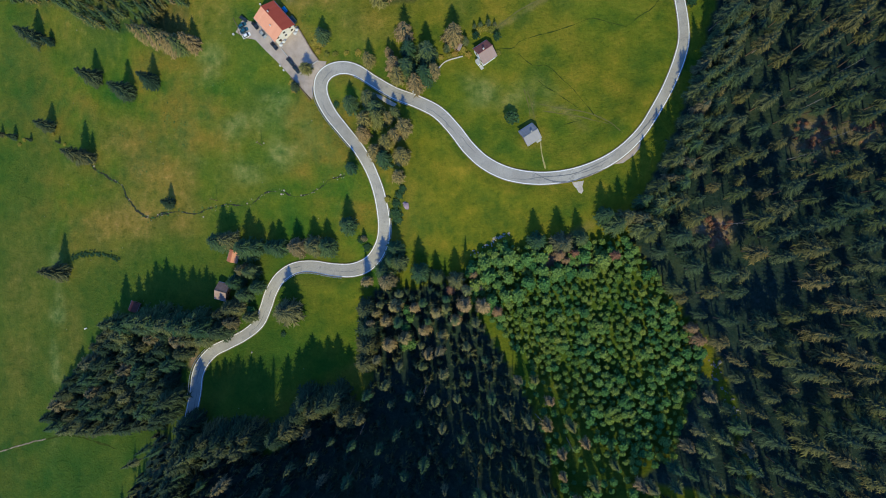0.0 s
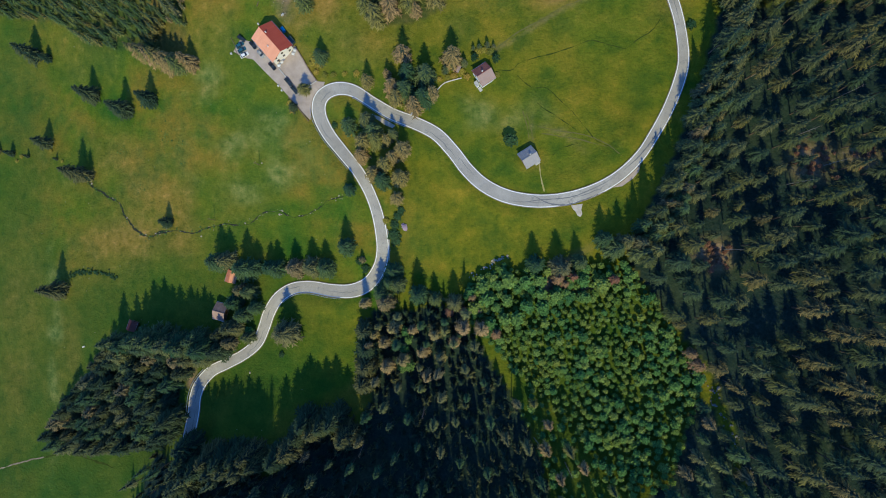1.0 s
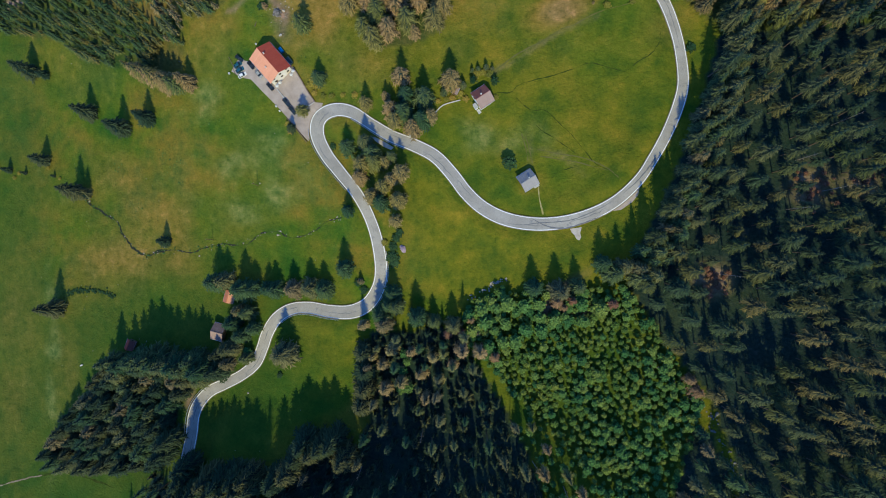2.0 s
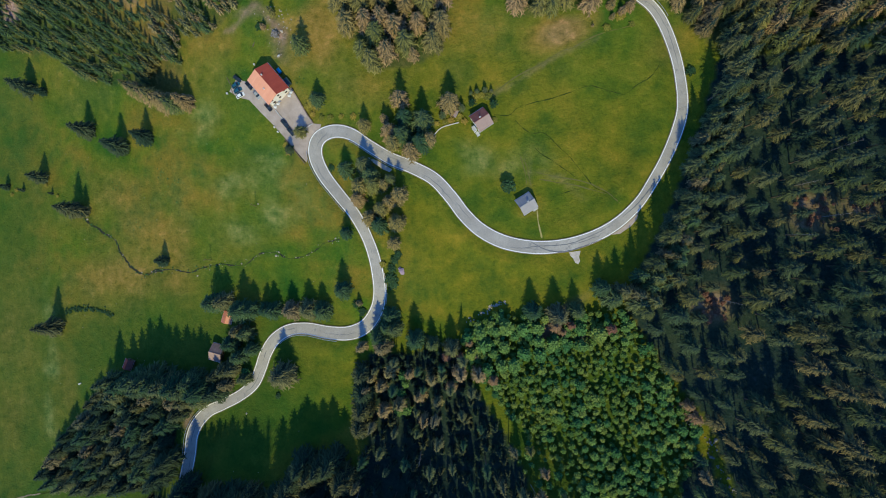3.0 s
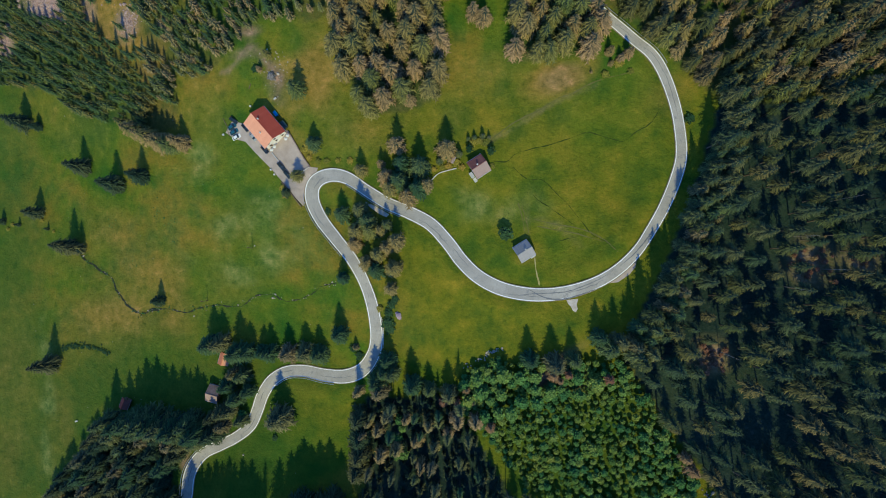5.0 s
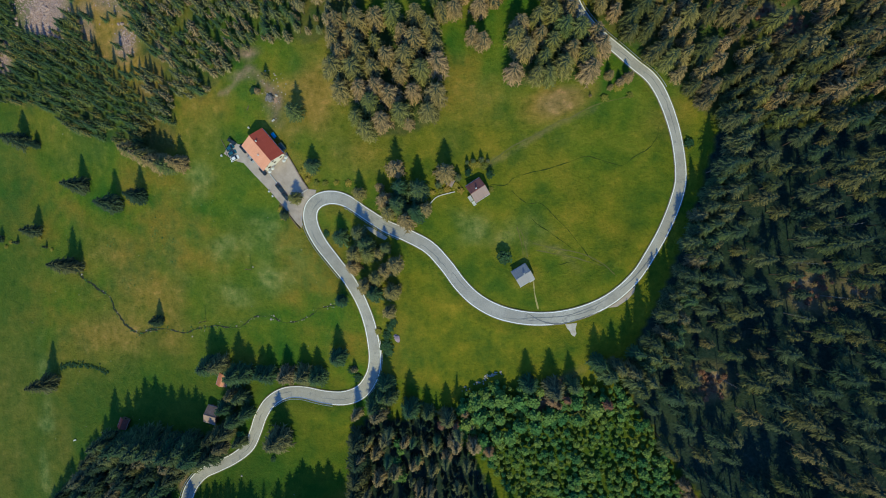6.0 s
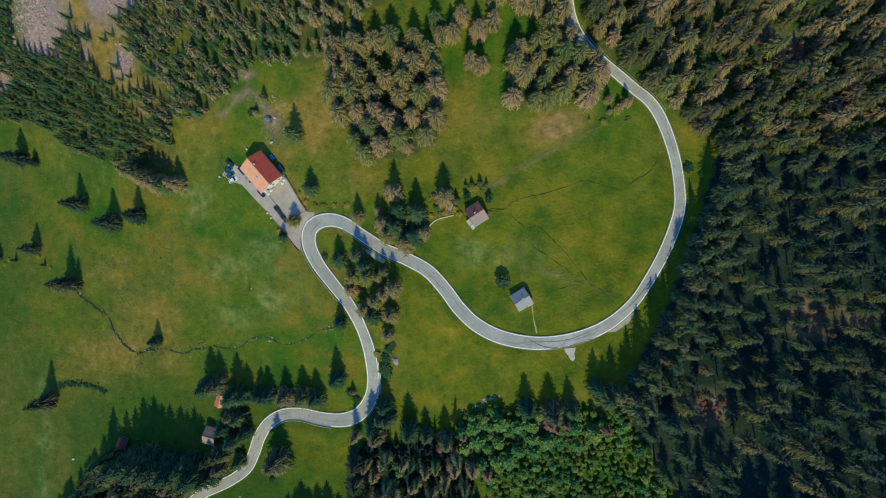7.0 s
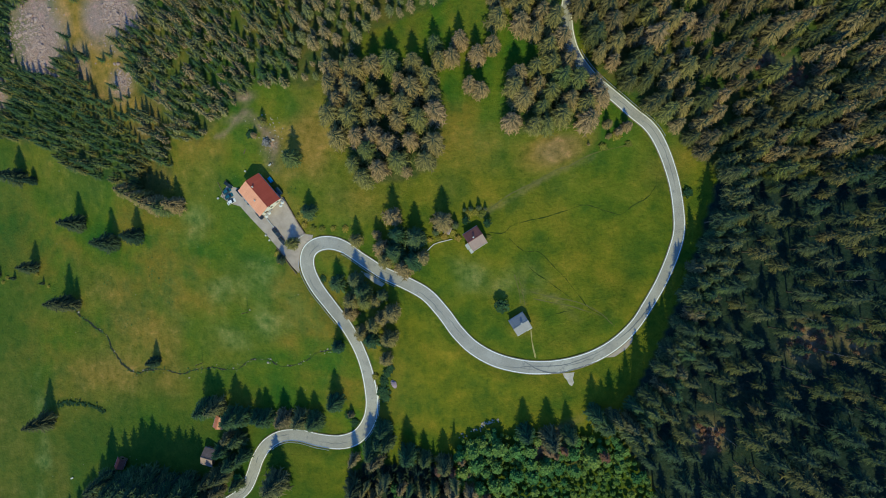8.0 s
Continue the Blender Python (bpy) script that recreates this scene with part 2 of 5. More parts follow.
LOWER_ROAD = [(-138.5, -150.1), (-135.5, -128.1), (-133.4, -109.3), (-132.7, -101.1), (-132.6, -93.0), (-130.4, -86.9), (-125.2, -81.3), (-117.7, -77.6), (-109.0, -73.1), (-102.1, -67.3), (-98.5, -59.7), (-95.9, -52.6), (-91.1, -45.4), (-83.9, -40.9), (-75.1, -40.0), (-63.9, -41.7), (-54.0, -41.7), (-45.9, -38.1), (-40.7, -30.8), (-39.0, -22.9), (-39.7, -13.9), (-41.6, -4.9), (-45.0, 4.2), (-50.2, 13.4), (-57.2, 22.1), (-63.9, 30.7)]
UPPER_ROAD = [(-67.9, 39.0), (-67.8, 45.5), (-64.2, 49.4), (-57.8, 50.7), (-50.7, 48.8), (-42.0, 43.1), (-33.1, 37.6), (-22.7, 33.1), (-13.6, 28.0), (-6.2, 20.1), (-0.0, 11.9), (7.4, 5.0), (17.3, 0.0), (29.5, -2.3), (41.6, -1.7), (53.4, 1.6), (63.8, 7.3), (72.7, 15.8), (79.2, 25.6), (85.0, 36.2), (89.7, 47.9), (91.6, 57.7)]
PASS_ROAD = [(90.4, 71.7), (87.5, 83.0), (83.4, 92.8), (78.9, 99.3), (72.7, 104.4), (66.4, 109.9), (58.9, 116.3), (53.3, 121.8), (48.4, 128.6), (45.8, 135.2), (44.6, 142.2), (44.9, 148.5), (48.7, 165.1), (57.7, 185.1), (69.7, 215.1)]
ROAD = spline(LOWER_ROAD + UPPER_ROAD + PASS_ROAD)
road_z = slope(ROAD[:, 0], ROAD[:, 1])
for _ in range(60):
    road_z[1:-1] = 0.25 * road_z[:-2] + 0.5 * road_z[1:-1] + 0.25 * road_z[2:]
ROAD_DIR = np.gradient(ROAD, axis=0)
ROAD_DIR /= np.linalg.norm(ROAD_DIR, axis=1, keepdims=True)
ROAD_OUT = np.stack([ROAD_DIR[:, 1], -ROAD_DIR[:, 0]], 1)
# half the width of the asphalt, by the share of the road's length
HALF = np.interp(np.linspace(0, 652, len(ROAD)), (0, 60, 90, 112, 136, 165, 184, 212, 240, 266, 290, 312, 365, 400, 432, 464, 490, 512, 540, 576, 652), (2.7, 2.85, 2.55, 2.9, 2.7, 3.3, 2.9, 2.4, 2.8, 3.3, 2.5, 2.8, 3.0, 2.6, 2.15, 2.4, 2.2, 2.4, 2.15, 2.45, 2.4))


def land(x, y):
    """The height of the ground, with the road's bench cut into the hillside."""
    shape = np.shape(x)
    x, y = np.ravel(np.asarray(x, float)), np.ravel(np.asarray(y, float))
    z = slope(x, y)
    near = np.where((x > -160) & (x < 115) & (y > -170) & (y < 235))[0]
    for k in range(0, len(near), 4000):
        i = near[k : k + 4000]
        d2 = (x[i, None] - ROAD[None, ::2, 0]) ** 2 + (y[i, None] - ROAD[None, ::2, 1]) ** 2
        j = d2.argmin(1)
        d = np.sqrt(d2[np.arange(len(i)), j])
        w = np.clip((14 - d) / 7.5, 0, 1)
        w = w * w * (3 - 2 * w)
        z[i] = z[i] * (1 - w) + (road_z[::2][j] - 0.4 * np.clip((6.2 - d) / 1.6, 0, 1)) * w
    return z.reshape(shape)


def land_at(x, y):
    return float(land(np.array([x]), np.array([y]))[0])


def inside(px, py, poly):
    px, py = np.asarray(px, float), np.asarray(py, float)
    hit = np.zeros(px.shape, bool)
    for (x0, y0), (x1, y1) in zip(poly, poly[1:] + poly[:1]):
        cross = (y0 > py) != (y1 > py)
        hit ^= cross & (px < (x1 - x0) * (py - y0) / (y1 - y0 + 1e-9) + x0)
    return hit


# stands of trees, as outlines on the plan
EAST_WOOD = [(107, 78), (100, 53), (92, 30), (81, 4), (69.5, -18), (68, -30), (74, -40), (86, -58), (97, -74), (103, -95), (108, -165), (215, -165), (215, 78)]
NORTH_EAST_WOOD = [(49, 160), (47, 142), (56, 125), (69.5, 112.5), (85, 101), (97, 88), (107, 78), (215, 78), (215, 185), (54, 185)]
SCREE_WOOD_EAST = [(-150, 188), (-150, 75), (-140, 77), (-137, 86), (-136, 101), (-122, 98), (-100, 114), (-94, 121), (-72, 120), (-72, 188)]
GLADE = [(0, -37), (6, -34), (17, -29.5), (26, -32), (53, -30), (66, -30), (76, -44), (86, -61), (92, -72), (91, -83), (78, -115), (62, -121), (41, -96), (25, -82), (0, -53)]
SOUTH_WOOD = [(-44, -52), (-3, -48), (0, -58), (22, -92), (30, -112), (38, -154), (70, -156), (72, -130), (104, -130), (106, -178), (-175, -178), (-165, -152), (-152, -121), (-128, -124), (-108, -122), (-92, -127), (-80, -120), (-72, -109), (-58, -109), (-50, -104), (-45, -92)]
LOWER_GLADE = [(25, -84), (41, -98), (62, -122), (72, -128), (70, -152), (40, -152), (32, -112), (22, -92)]
GULLY_WOOD = [(90, -84), (96, -88), (100, -97), (105, -128), (66, -124), (79, -114)]
WEST_WOOD = [(-170, -66), (-195, -84), (-217, -117), (-208, -123), (-181, -120), (-156, -119), (-140, -110), (-140, -86), (-128, -76), (-117, -70), (-112, -56), (-124, -64), (-149, -70)]
SCREE_WOOD = [(-268, 188), (-268, 112), (-222, 103), (-204, 90), (-150, 75), (-150, 188)]
NORTH_WOOD = [(-72, 188), (-72, 120), (-62, 120), (-42, 128), (-42, 140), (-3, 153), (-3, 188)]
EAST_EDGE = [(110, 80), (106, 62), (99, 47), (94, 38), (90.5, 25), (82, 4), (76, -8), (70, -14), (66, -26), (76, -26), (84, -10), (92, 8), (100, 28), (106, 46), (117, 80)]
GROVE = [(-58, 122), (-40, 128), (-9, 124), (-9, 84), (-22, 78), (-40, 78), (-55, 97)]
NORTH_GROVE = [(22, 98), (22, 118), (31, 128), (42, 133), (51, 122), (59, 109), (56, 100), (45, 100), (33, 98)]
UPPER_GROVE = [(12, 165), (38, 165), (38, 150), (39, 139), (28, 135), (16, 138)]


# ---- mesh helpers ----
def mesh(name, verts, faces, material):
    me = bpy.data.meshes.new(name)
    me.from_pydata([tuple(map(float, v)) for v in verts], [], [tuple(map(int, f)) for f in faces])
    me.materials.append(material)
    me.update()
    return me


def from_bm(name, bm, material):
    me = bpy.data.meshes.new(name)
    bm.normal_update()
    bm.to_mesh(me)
    bm.free()
    me.materials.append(material)
    return me


def part(name, me, parent, label="", at=None):
    ob = new(name, me)
    ob.parent = parent
    if at is not None:
        ob.matrix_basis = at
    return tagged(ob, label)


def thing(name, at, label, category, group=""):
    ob = new(name)
    ob.empty_display_size = 0.3
    ob.matrix_basis = at
    return tagged(ob, label, category, group)


def box_bm(size, at=(0, 0, 0), bevel=0.0, bm=None):
    """A box standing on its foot at the given place, with rounded edges."""
    bm = bm or bmesh.new()
    made = bmesh.ops.create_cube(bm, size=1.0)["verts"]
    bmesh.ops.scale(bm, vec=size, verts=made)
    bmesh.ops.translate(bm, vec=(at[0], at[1], at[2] + size[2] / 2), verts=made)
    if bevel:
        edges = list({e for v in made for e in v.link_edges})
        bmesh.ops.bevel(bm, geom=edges, offset=bevel, segments=2, affect="EDGES", profile=0.5)
    return bm


def ribbon(line, z, left, right, lift, material, name, thick=0.0):
    """A strip along a line, from left to right of it (metres), lifted above the line's height."""
    d = np.gradient(line, axis=0)
    d /= np.linalg.norm(d, axis=1, keepdims=True) + 1e-9
    out = np.stack([d[:, 1], -d[:, 0]], 1)
    a, b = line + out * np.reshape(left, (-1, 1)), line + out * np.reshape(right, (-1, 1))
    n = len(line)
    rows = [np.c_[a, z + lift], np.c_[b, z + lift]]
    if thick:
        rows = [np.c_[a, z + lift - thick], *rows, np.c_[b, z + lift - thick]]
    v = np.vstack(rows)
    k = len(rows)
    f = [(j * n + i, j * n + i + 1, (j + 1) * n + i + 1, (j + 1) * n + i) for j in range(k - 1) for i in range(n - 1)]
    f = [q[::-1] for q in f]
    if thick:
        f += [(0, n, 2 * n, 3 * n), (n - 1, 4 * n - 1, 3 * n - 1, 2 * n - 1)]
    return mesh(name, v, f, material)


# ---- ground ----
def axis(lo, hi, step, far):
    grow = np.array([4, 10, 20, 35, 60, 100, 160, 260, 420, 700, 1100, 1600, 2300]) * far / 2300
    return np.r_[lo - grow[::-1], np.arange(lo, hi + 0.1, step), hi + grow]


def blot(x, y, cx, cy, rx, ry, turn=0.0):
    c, s = math.cos(turn), math.sin(turn)
    u, v = (x - cx) * c + (y - cy) * s, -(x - cx) * s + (y - cy) * c
    return np.clip(1.35 - np.sqrt((u / rx) ** 2 + (v / ry) ** 2), 0, 1)


def wander(x, y, size, seed):
    """Soft irregular noise from sines, 0 to 1."""
    r = np.random.RandomState(seed)
    z = 0
    for k in range(7):
        a, p, f = r.uniform(0, 6.28), r.uniform(0, 6.28, 2), r.uniform(0.5, 2.2) / size
        u, v = x * math.cos(a) + y * math.sin(a), -x * math.sin(a) + y * math.cos(a)
        z = z + np.sin(u * f + p[0] + 1.7 * np.sin(v * f * 0.7 + p[1]))
    return np.clip(0.5 + z / 7, 0, 1)


gx, gy = axis(-300, 225, 2.0, 2300), axis(-180, 200, 2.0, 2300)
GX, GY = np.meshgrid(gx, gy)
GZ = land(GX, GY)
ny, nx = GX.shape
idx = np.arange(nx * ny).reshape(ny, nx)
quads = np.stack([idx[:-1, :-1], idx[:-1, 1:], idx[1:, 1:], idx[1:, :-1]], -1).reshape(-1, 4)
gme = bpy.data.meshes.new("ground")
gme.from_pydata(np.stack([GX, GY, GZ], -1).reshape(-1, 3).tolist(), [], quads.tolist())
gme.materials.append(MEADOW)
gme.polygons.foreach_set("use_smooth", [True] * len(gme.polygons))
W1, W2, W3 = wander(GX, GY, 18, 1), wander(GX, GY, 9, 2), wander(GX, GY, 5, 3)


def along(line, width):
    """1 on a line, falling to 0 at that distance from it."""
    p = spline(line, 1.5)
    out = np.zeros_like(GX)
    box = np.where((GX > p[:, 0].min() - 9) & (GX < p[:, 0].max() + 9) & (GY > p[:, 1].min() - 9) & (GY < p[:, 1].max() + 9))
    d = np.sqrt(((GX[box][:, None] - p[:, 0]) ** 2 + (GY[box][:, None] - p[:, 1]) ** 2).min(1))
    out[box] = np.clip(1.5 - d / width, 0, 1)
    return out


lushness = np.clip((GX + 45 + 0.25 * GY) / 30, 0, 1) * np.clip((95 - GY) / 20 + 0.3 * W2, 0, 1)
lushness = np.maximum(lushness, blot(GX, GY, -70, -60, 45, 22))
in_glade = (inside(GX, GY, GLADE) | inside(GX, GY, LOWER_GLADE)).astype(float)
dryness = 0.42 * blot(GX, GY, -135, 10, 55, 26, 0.3) + 0.45 * blot(GX, GY, -205, 25, 40, 20) + 0.45 * blot(GX, GY, -175, 95, 60, 25) + 1.7 * blot(GX, GY, 41, 90, 15, 7, 0.4)
dryness += 0.28 * blot(GX, GY, -5, 90, 55, 30) + 0.4 * blot(GX, GY, -215, -65, 9, 45) + 0.25 * blot(GX, GY, -192, -20, 26, 14, -0.4) + 0.5 * blot(GX, GY, -75, 95, 14, 30) + 1.6 * blot(GX, GY, -180, 142, 32, 28) + 0.4 * blot(GX, GY, 85, 100, 12, 25)
dryness += 0.3 * blot(GX, GY, -70, 82, 66, 36) + 0.5 * blot(GX, GY, 27, 16, 6, 6) + 0.22 * blot(GX, GY, -245, -60, 22, 60) + 0.2 * blot(GX, GY, -170, -25, 40, 22)
dryness = np.clip(0.8 * dryness * (0.25 + 1.5 * W1 * W2 * 1.6), 0, 0.9)
dryness = np.maximum(dryness, 1.0 * along([(-196, 168), (-190, 156), (-178, 142), (-166, 128), (-162, 118), (-152, 108)], 11.0) * np.clip(0.6 + W3, 0, 1))
paleness = 1.0 * blot(GX, GY, -105, 18, 26, 14, 0.1) + 0.35 * blot(GX, GY, -85, 35, 15, 10) + 0.22 * blot(GX, GY, -3, 37, 11, 8) + 0.4 * blot(GX, GY, 20, 36, 16, 8) + 0.35 * blot(GX, GY, -130, 60, 12, 10) + 0.9 * blot(GX, GY, -222, -75, 5, 55, 0.05)
paleness = np.clip(paleness * (W2 * W3 * 2.6), 0, 0.75)
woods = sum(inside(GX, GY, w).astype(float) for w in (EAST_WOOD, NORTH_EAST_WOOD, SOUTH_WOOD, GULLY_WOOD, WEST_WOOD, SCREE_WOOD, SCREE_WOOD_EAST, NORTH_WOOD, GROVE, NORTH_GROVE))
# where the forest floor with its painted shade covers the meadow
shaded_litter = np.clip(woods, 0, 1) * np.clip(0.88 + 0.25 * W2, 0, 0.98)
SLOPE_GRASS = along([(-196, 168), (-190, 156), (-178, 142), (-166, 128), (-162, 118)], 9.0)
shaded_litter = shaded_litter * (1 - SLOPE_GRASS)
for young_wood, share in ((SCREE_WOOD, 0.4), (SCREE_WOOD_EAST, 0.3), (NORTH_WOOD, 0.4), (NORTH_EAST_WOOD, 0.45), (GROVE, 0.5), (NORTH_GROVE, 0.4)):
    shaded_litter = np.where(inside(GX, GY, young_wood), shaded_litter * share, shaded_litter)
bare = 0.6 * along([(-84.4, 86.3), (-82.7, 95.0), (-86.5, 100.0), (-94.3, 109.0), (-97.0, 110.4)], 1.6) + 0.4 * along([(-97.0, 110.4), (-106.1, 101.9), (-112.0, 100.0)], 1.2) + 0.25 * along([(12.0, 64.1), (22.8, 69.6), (35.8, 77.6), (47.6, 83.0), (55.7, 85.7)], 1.0)
bare = bare + 0.2 * along([(50.7, 18.3), (41.4, 26.9), (33.1, 29.4), (27.1, 30.7)], 1.2) + 0.2 * along([(27.1, 22.6), (28.3, 29.5), (26.6, 36.8)], 1.2) + 0.9 * along([(-139, -78), (-135, -80), (-136, -88)], 1.6)
bare += 0.55 * blot(GX, GY, 42, 90, 9, 5, 0.3) + 0.5 * blot(GX, GY, -84, 92, 5, 9, 0.2) + 0.9 * blot(GX, GY, 42, -31.5, 12, 3.0, 0.7) + 0.7 * blot(GX, GY, -97, 117, 6, 3) + 0.6 * blot(GX, GY, -101, 107, 7, 2.5)
for cx, cy, cr in ((99.9, -25.8, 7), (138.7, 11.8, 9), (156.4, 13.1, 6), (134.1, 116.8, 8), (123.5, 124.1, 5), (34, -40, 4), (50, -37, 5)):
    bare = bare + 0.9 * blot(GX, GY, cx, cy, cr, cr)
bare = np.clip(bare * (0.4 + W3), 0, 0.85)
rocky = 1.3 * blot(GX, GY, -218, 160, 19, 18) + 1.0 * blot(GX, GY, -217, 145, 10, 12) + 1.5 * blot(GX, GY, -166, 163, 18, 17, 0.3) + 0.7 * blot(GX, GY, -190, 141, 6, 10) + 0.55 * blot(GX, GY, -165, 128, 7, 8) + 0.6 * blot(GX, GY, -142, 124, 4, 5) + 0.8 * blot(GX, GY, -248, 132, 6, 12)
rocky = np.clip(rocky * (0.45 + 1.2 * W2), 0, 1)
shaded_litter *= 1 - np.clip(bare * 1.2, 0, 1)
shaded_litter *= 1 - np.clip(rocky * 2, 0, 1)
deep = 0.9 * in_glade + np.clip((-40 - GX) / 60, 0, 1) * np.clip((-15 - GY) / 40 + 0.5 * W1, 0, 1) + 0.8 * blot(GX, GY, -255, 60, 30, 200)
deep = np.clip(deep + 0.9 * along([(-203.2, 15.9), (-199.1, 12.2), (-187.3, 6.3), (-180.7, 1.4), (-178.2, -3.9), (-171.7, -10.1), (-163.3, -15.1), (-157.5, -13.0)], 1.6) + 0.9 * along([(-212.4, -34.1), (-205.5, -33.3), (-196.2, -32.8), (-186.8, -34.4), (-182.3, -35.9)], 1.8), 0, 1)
for layer, chans in (("cover", (lushness, dryness, paleness, 1 - deep)), ("soil", (shaded_litter, bare, rocky, np.ones_like(GX)))):
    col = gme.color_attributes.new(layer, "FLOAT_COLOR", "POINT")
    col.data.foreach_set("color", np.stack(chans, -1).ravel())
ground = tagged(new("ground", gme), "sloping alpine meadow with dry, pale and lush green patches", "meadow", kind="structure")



def on_ground(x, y):
    """The height of the ground's own surface at places inside the fine part of its grid."""
    x, y = np.asarray(x, float), np.asarray(y, float)
    i = np.clip(np.searchsorted(gx, x) - 1, 0, nx - 2)
    j = np.clip(np.searchsorted(gy, y) - 1, 0, ny - 2)
    u, v = (x - gx[i]) / (gx[i + 1] - gx[i]), (y - gy[j]) / (gy[j + 1] - gy[j])
    return (GZ[j, i] * (1 - u) + GZ[j, i + 1] * u) * (1 - v) + (GZ[j + 1, i] * (1 - u) + GZ[j + 1, i + 1] * u) * v


def draped(name, poly, material, lift=0.06, step=1.5):
    """A sheet with the outline of poly, laid on the ground."""
    bm = bmesh.new()
    bm.faces.new([bm.verts.new((x, y, 0)) for x, y in poly])
    xs, ys = [p[0] for p in poly], [p[1] for p in poly]
    for n, lo, hi in ((0, min(xs), max(xs)), (1, min(ys), max(ys))):
        for q in np.arange(lo + step, hi, step):
            bmesh.ops.bisect_plane(bm, geom=bm.verts[:] + bm.edges[:] + bm.faces[:], plane_co=(q, q, 0), plane_no=(1, 0, 0) if n == 0 else (0, 1, 0))
    bmesh.ops.triangulate(bm, faces=bm.faces[:])
    for v in bm.verts:
        v.co.z = float(on_ground(v.co.x, v.co.y)) + lift
    bmesh.ops.recalc_face_normals(bm, faces=bm.faces[:])
    if sum(f.normal.z for f in bm.faces) < 0:
        bmesh.ops.reverse_faces(bm, faces=bm.faces[:])
    return from_bm(name, bm, material)


# ---- road ----
road = thing("road", pose(0, 0, 0), "pale grey asphalt mountain road winding through a hairpin", "road")
road["kind"] = "structure"
part("carriageway", ribbon(ROAD, road_z, -HALF, HALF, 0.0, ASPHALT, "carriageway", 0.3), road, "pale grey weathered asphalt")
for side in (-1, 1):
    lo, hi = (side * (HALF - 0.38), side * (HALF - 0.04))
    part("edge_line", ribbon(ROAD, road_z, np.minimum(lo, hi), np.maximum(lo, hi), 0.012, EDGE_PAINT, "edge_line"), road, "white painted edge line")
    lo, hi = side * (HALF + 0.01), side * (HALF + 0.28)
    part("verge", ribbon(ROAD, road_z, np.minimum(lo, hi), np.maximum(lo, hi), -0.07, VERGE, "verge", 0.3), road, "brown gravel verge")


# ---- spruces ----
def spruce_geometry(seed, h, r, levels, most, foot=0.1, core=0.5, finger=1.7):
    """Verts, faces and freshness (0 inner wood in painted shade, 1 young tips) of a spruce's crown: whorls of drooping,
    feathered boughs round a dark core.
    """
    rnd = random.Random(seed)
    V, F, Q = [], [], []
    lop = rnd.uniform(0, 6.28)
    for i in range(levels):
        f = max(0, min(1, (i + rnd.uniform(-0.25, 0.25)) / (levels - 1)))
        z = h * (foot + (0.965 - foot) * f)
        reach = r * (1 - f) ** 0.66 * (0.8 + 0.2 * min(1, f / 0.15)) * rnd.uniform(0.88, 1.1) + 0.06 * r
        count = max(5, int(most * (0.5 + 0.5 * reach / r)))
        turn = rnd.uniform(0, 6.28)
        for k in range(count):
            a = turn + 6.283 * k / count + rnd.uniform(-0.25, 0.25)
            R = reach * rnd.uniform(0.7, 1.18) * (1 + 0.1 * math.cos(a - lop))
            drop = R * (0.55 - 0.65 * f) + rnd.uniform(-0.1, 0.1) * R
            ca, sa = math.cos(a), math.sin(a)
            wide = max(0.2, 0.19 * R) * rnd.uniform(0.8, 1.25)

            def at(u, w, lift=0.0):
                x, y = R * u, wide * w
                return (x * ca - y * sa, x * sa + y * ca, z - drop * u**1.3 + lift)

            n = len(V)
            V += [at(0.05, 0), at(0.5, -0.55, -0.15 * wide), at(0.5, 0.55, -0.15 * wide), at(1.0, 0, 0.06 * R), at(0.5, 0, 0.25 * wide)]
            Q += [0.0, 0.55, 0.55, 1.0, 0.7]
            F += [(n, n + 1, n + 4), (n, n + 4, n + 2), (n + 1, n + 3, n + 4), (n + 4, n + 3, n + 2)]
            for u in (0.36, 0.62, 0.84):
                for s in (-1, 1):
                    m = len(V)
                    V += [at(u - 0.1, 0.1 * s), at(u + 0.06, 0.1 * s), at(u + 0.2, s * (finger - 0.8 * u), -0.4 * wide)]
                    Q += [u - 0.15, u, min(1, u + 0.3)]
                    F += [(m, m + 1, m + 2)]
    # the core, wholly in the painted inner shade
    n = len(V)
    for q in (foot * h, (0.55 + 0.45 * foot) * h):
        for k in range(8):
            w = core * r * ((1 - q / h) / (1 - foot)) ** 0.75 * rnd.uniform(0.8, 1.1)
            V.append((w * math.cos(k * 0.785), w * math.sin(k * 0.785), q))
    V.append((0, 0, h * 0.985))
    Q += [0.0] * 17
    F += [(n + k, n + (k + 1) % 8, n + 8 + (k + 1) % 8) for k in range(8)] + [(n + k, n + 8 + (k + 1) % 8, n + 8 + k) for k in range(8)] + [(n + 8 + k, n + 8 + (k + 1) % 8, n + 16) for k in range(8)]
    return V, F, Q


def trunk_geometry(h, r):
    V = [(k * math.cos(a * 1.047), k * math.sin(a * 1.047), z) for z, k in ((-1.2, 1.25 * r), (0.6, r), (0.5 * h, 0.55 * r), (0.97 * h, 0.06 * r)) for a in range(6)]
    F = [(6 * j + a, 6 * j + (a + 1) % 6, 6 * j + 6 + (a + 1) % 6, 6 * j + 6 + a) for j in range(3) for a in range(6)]
    return V, F


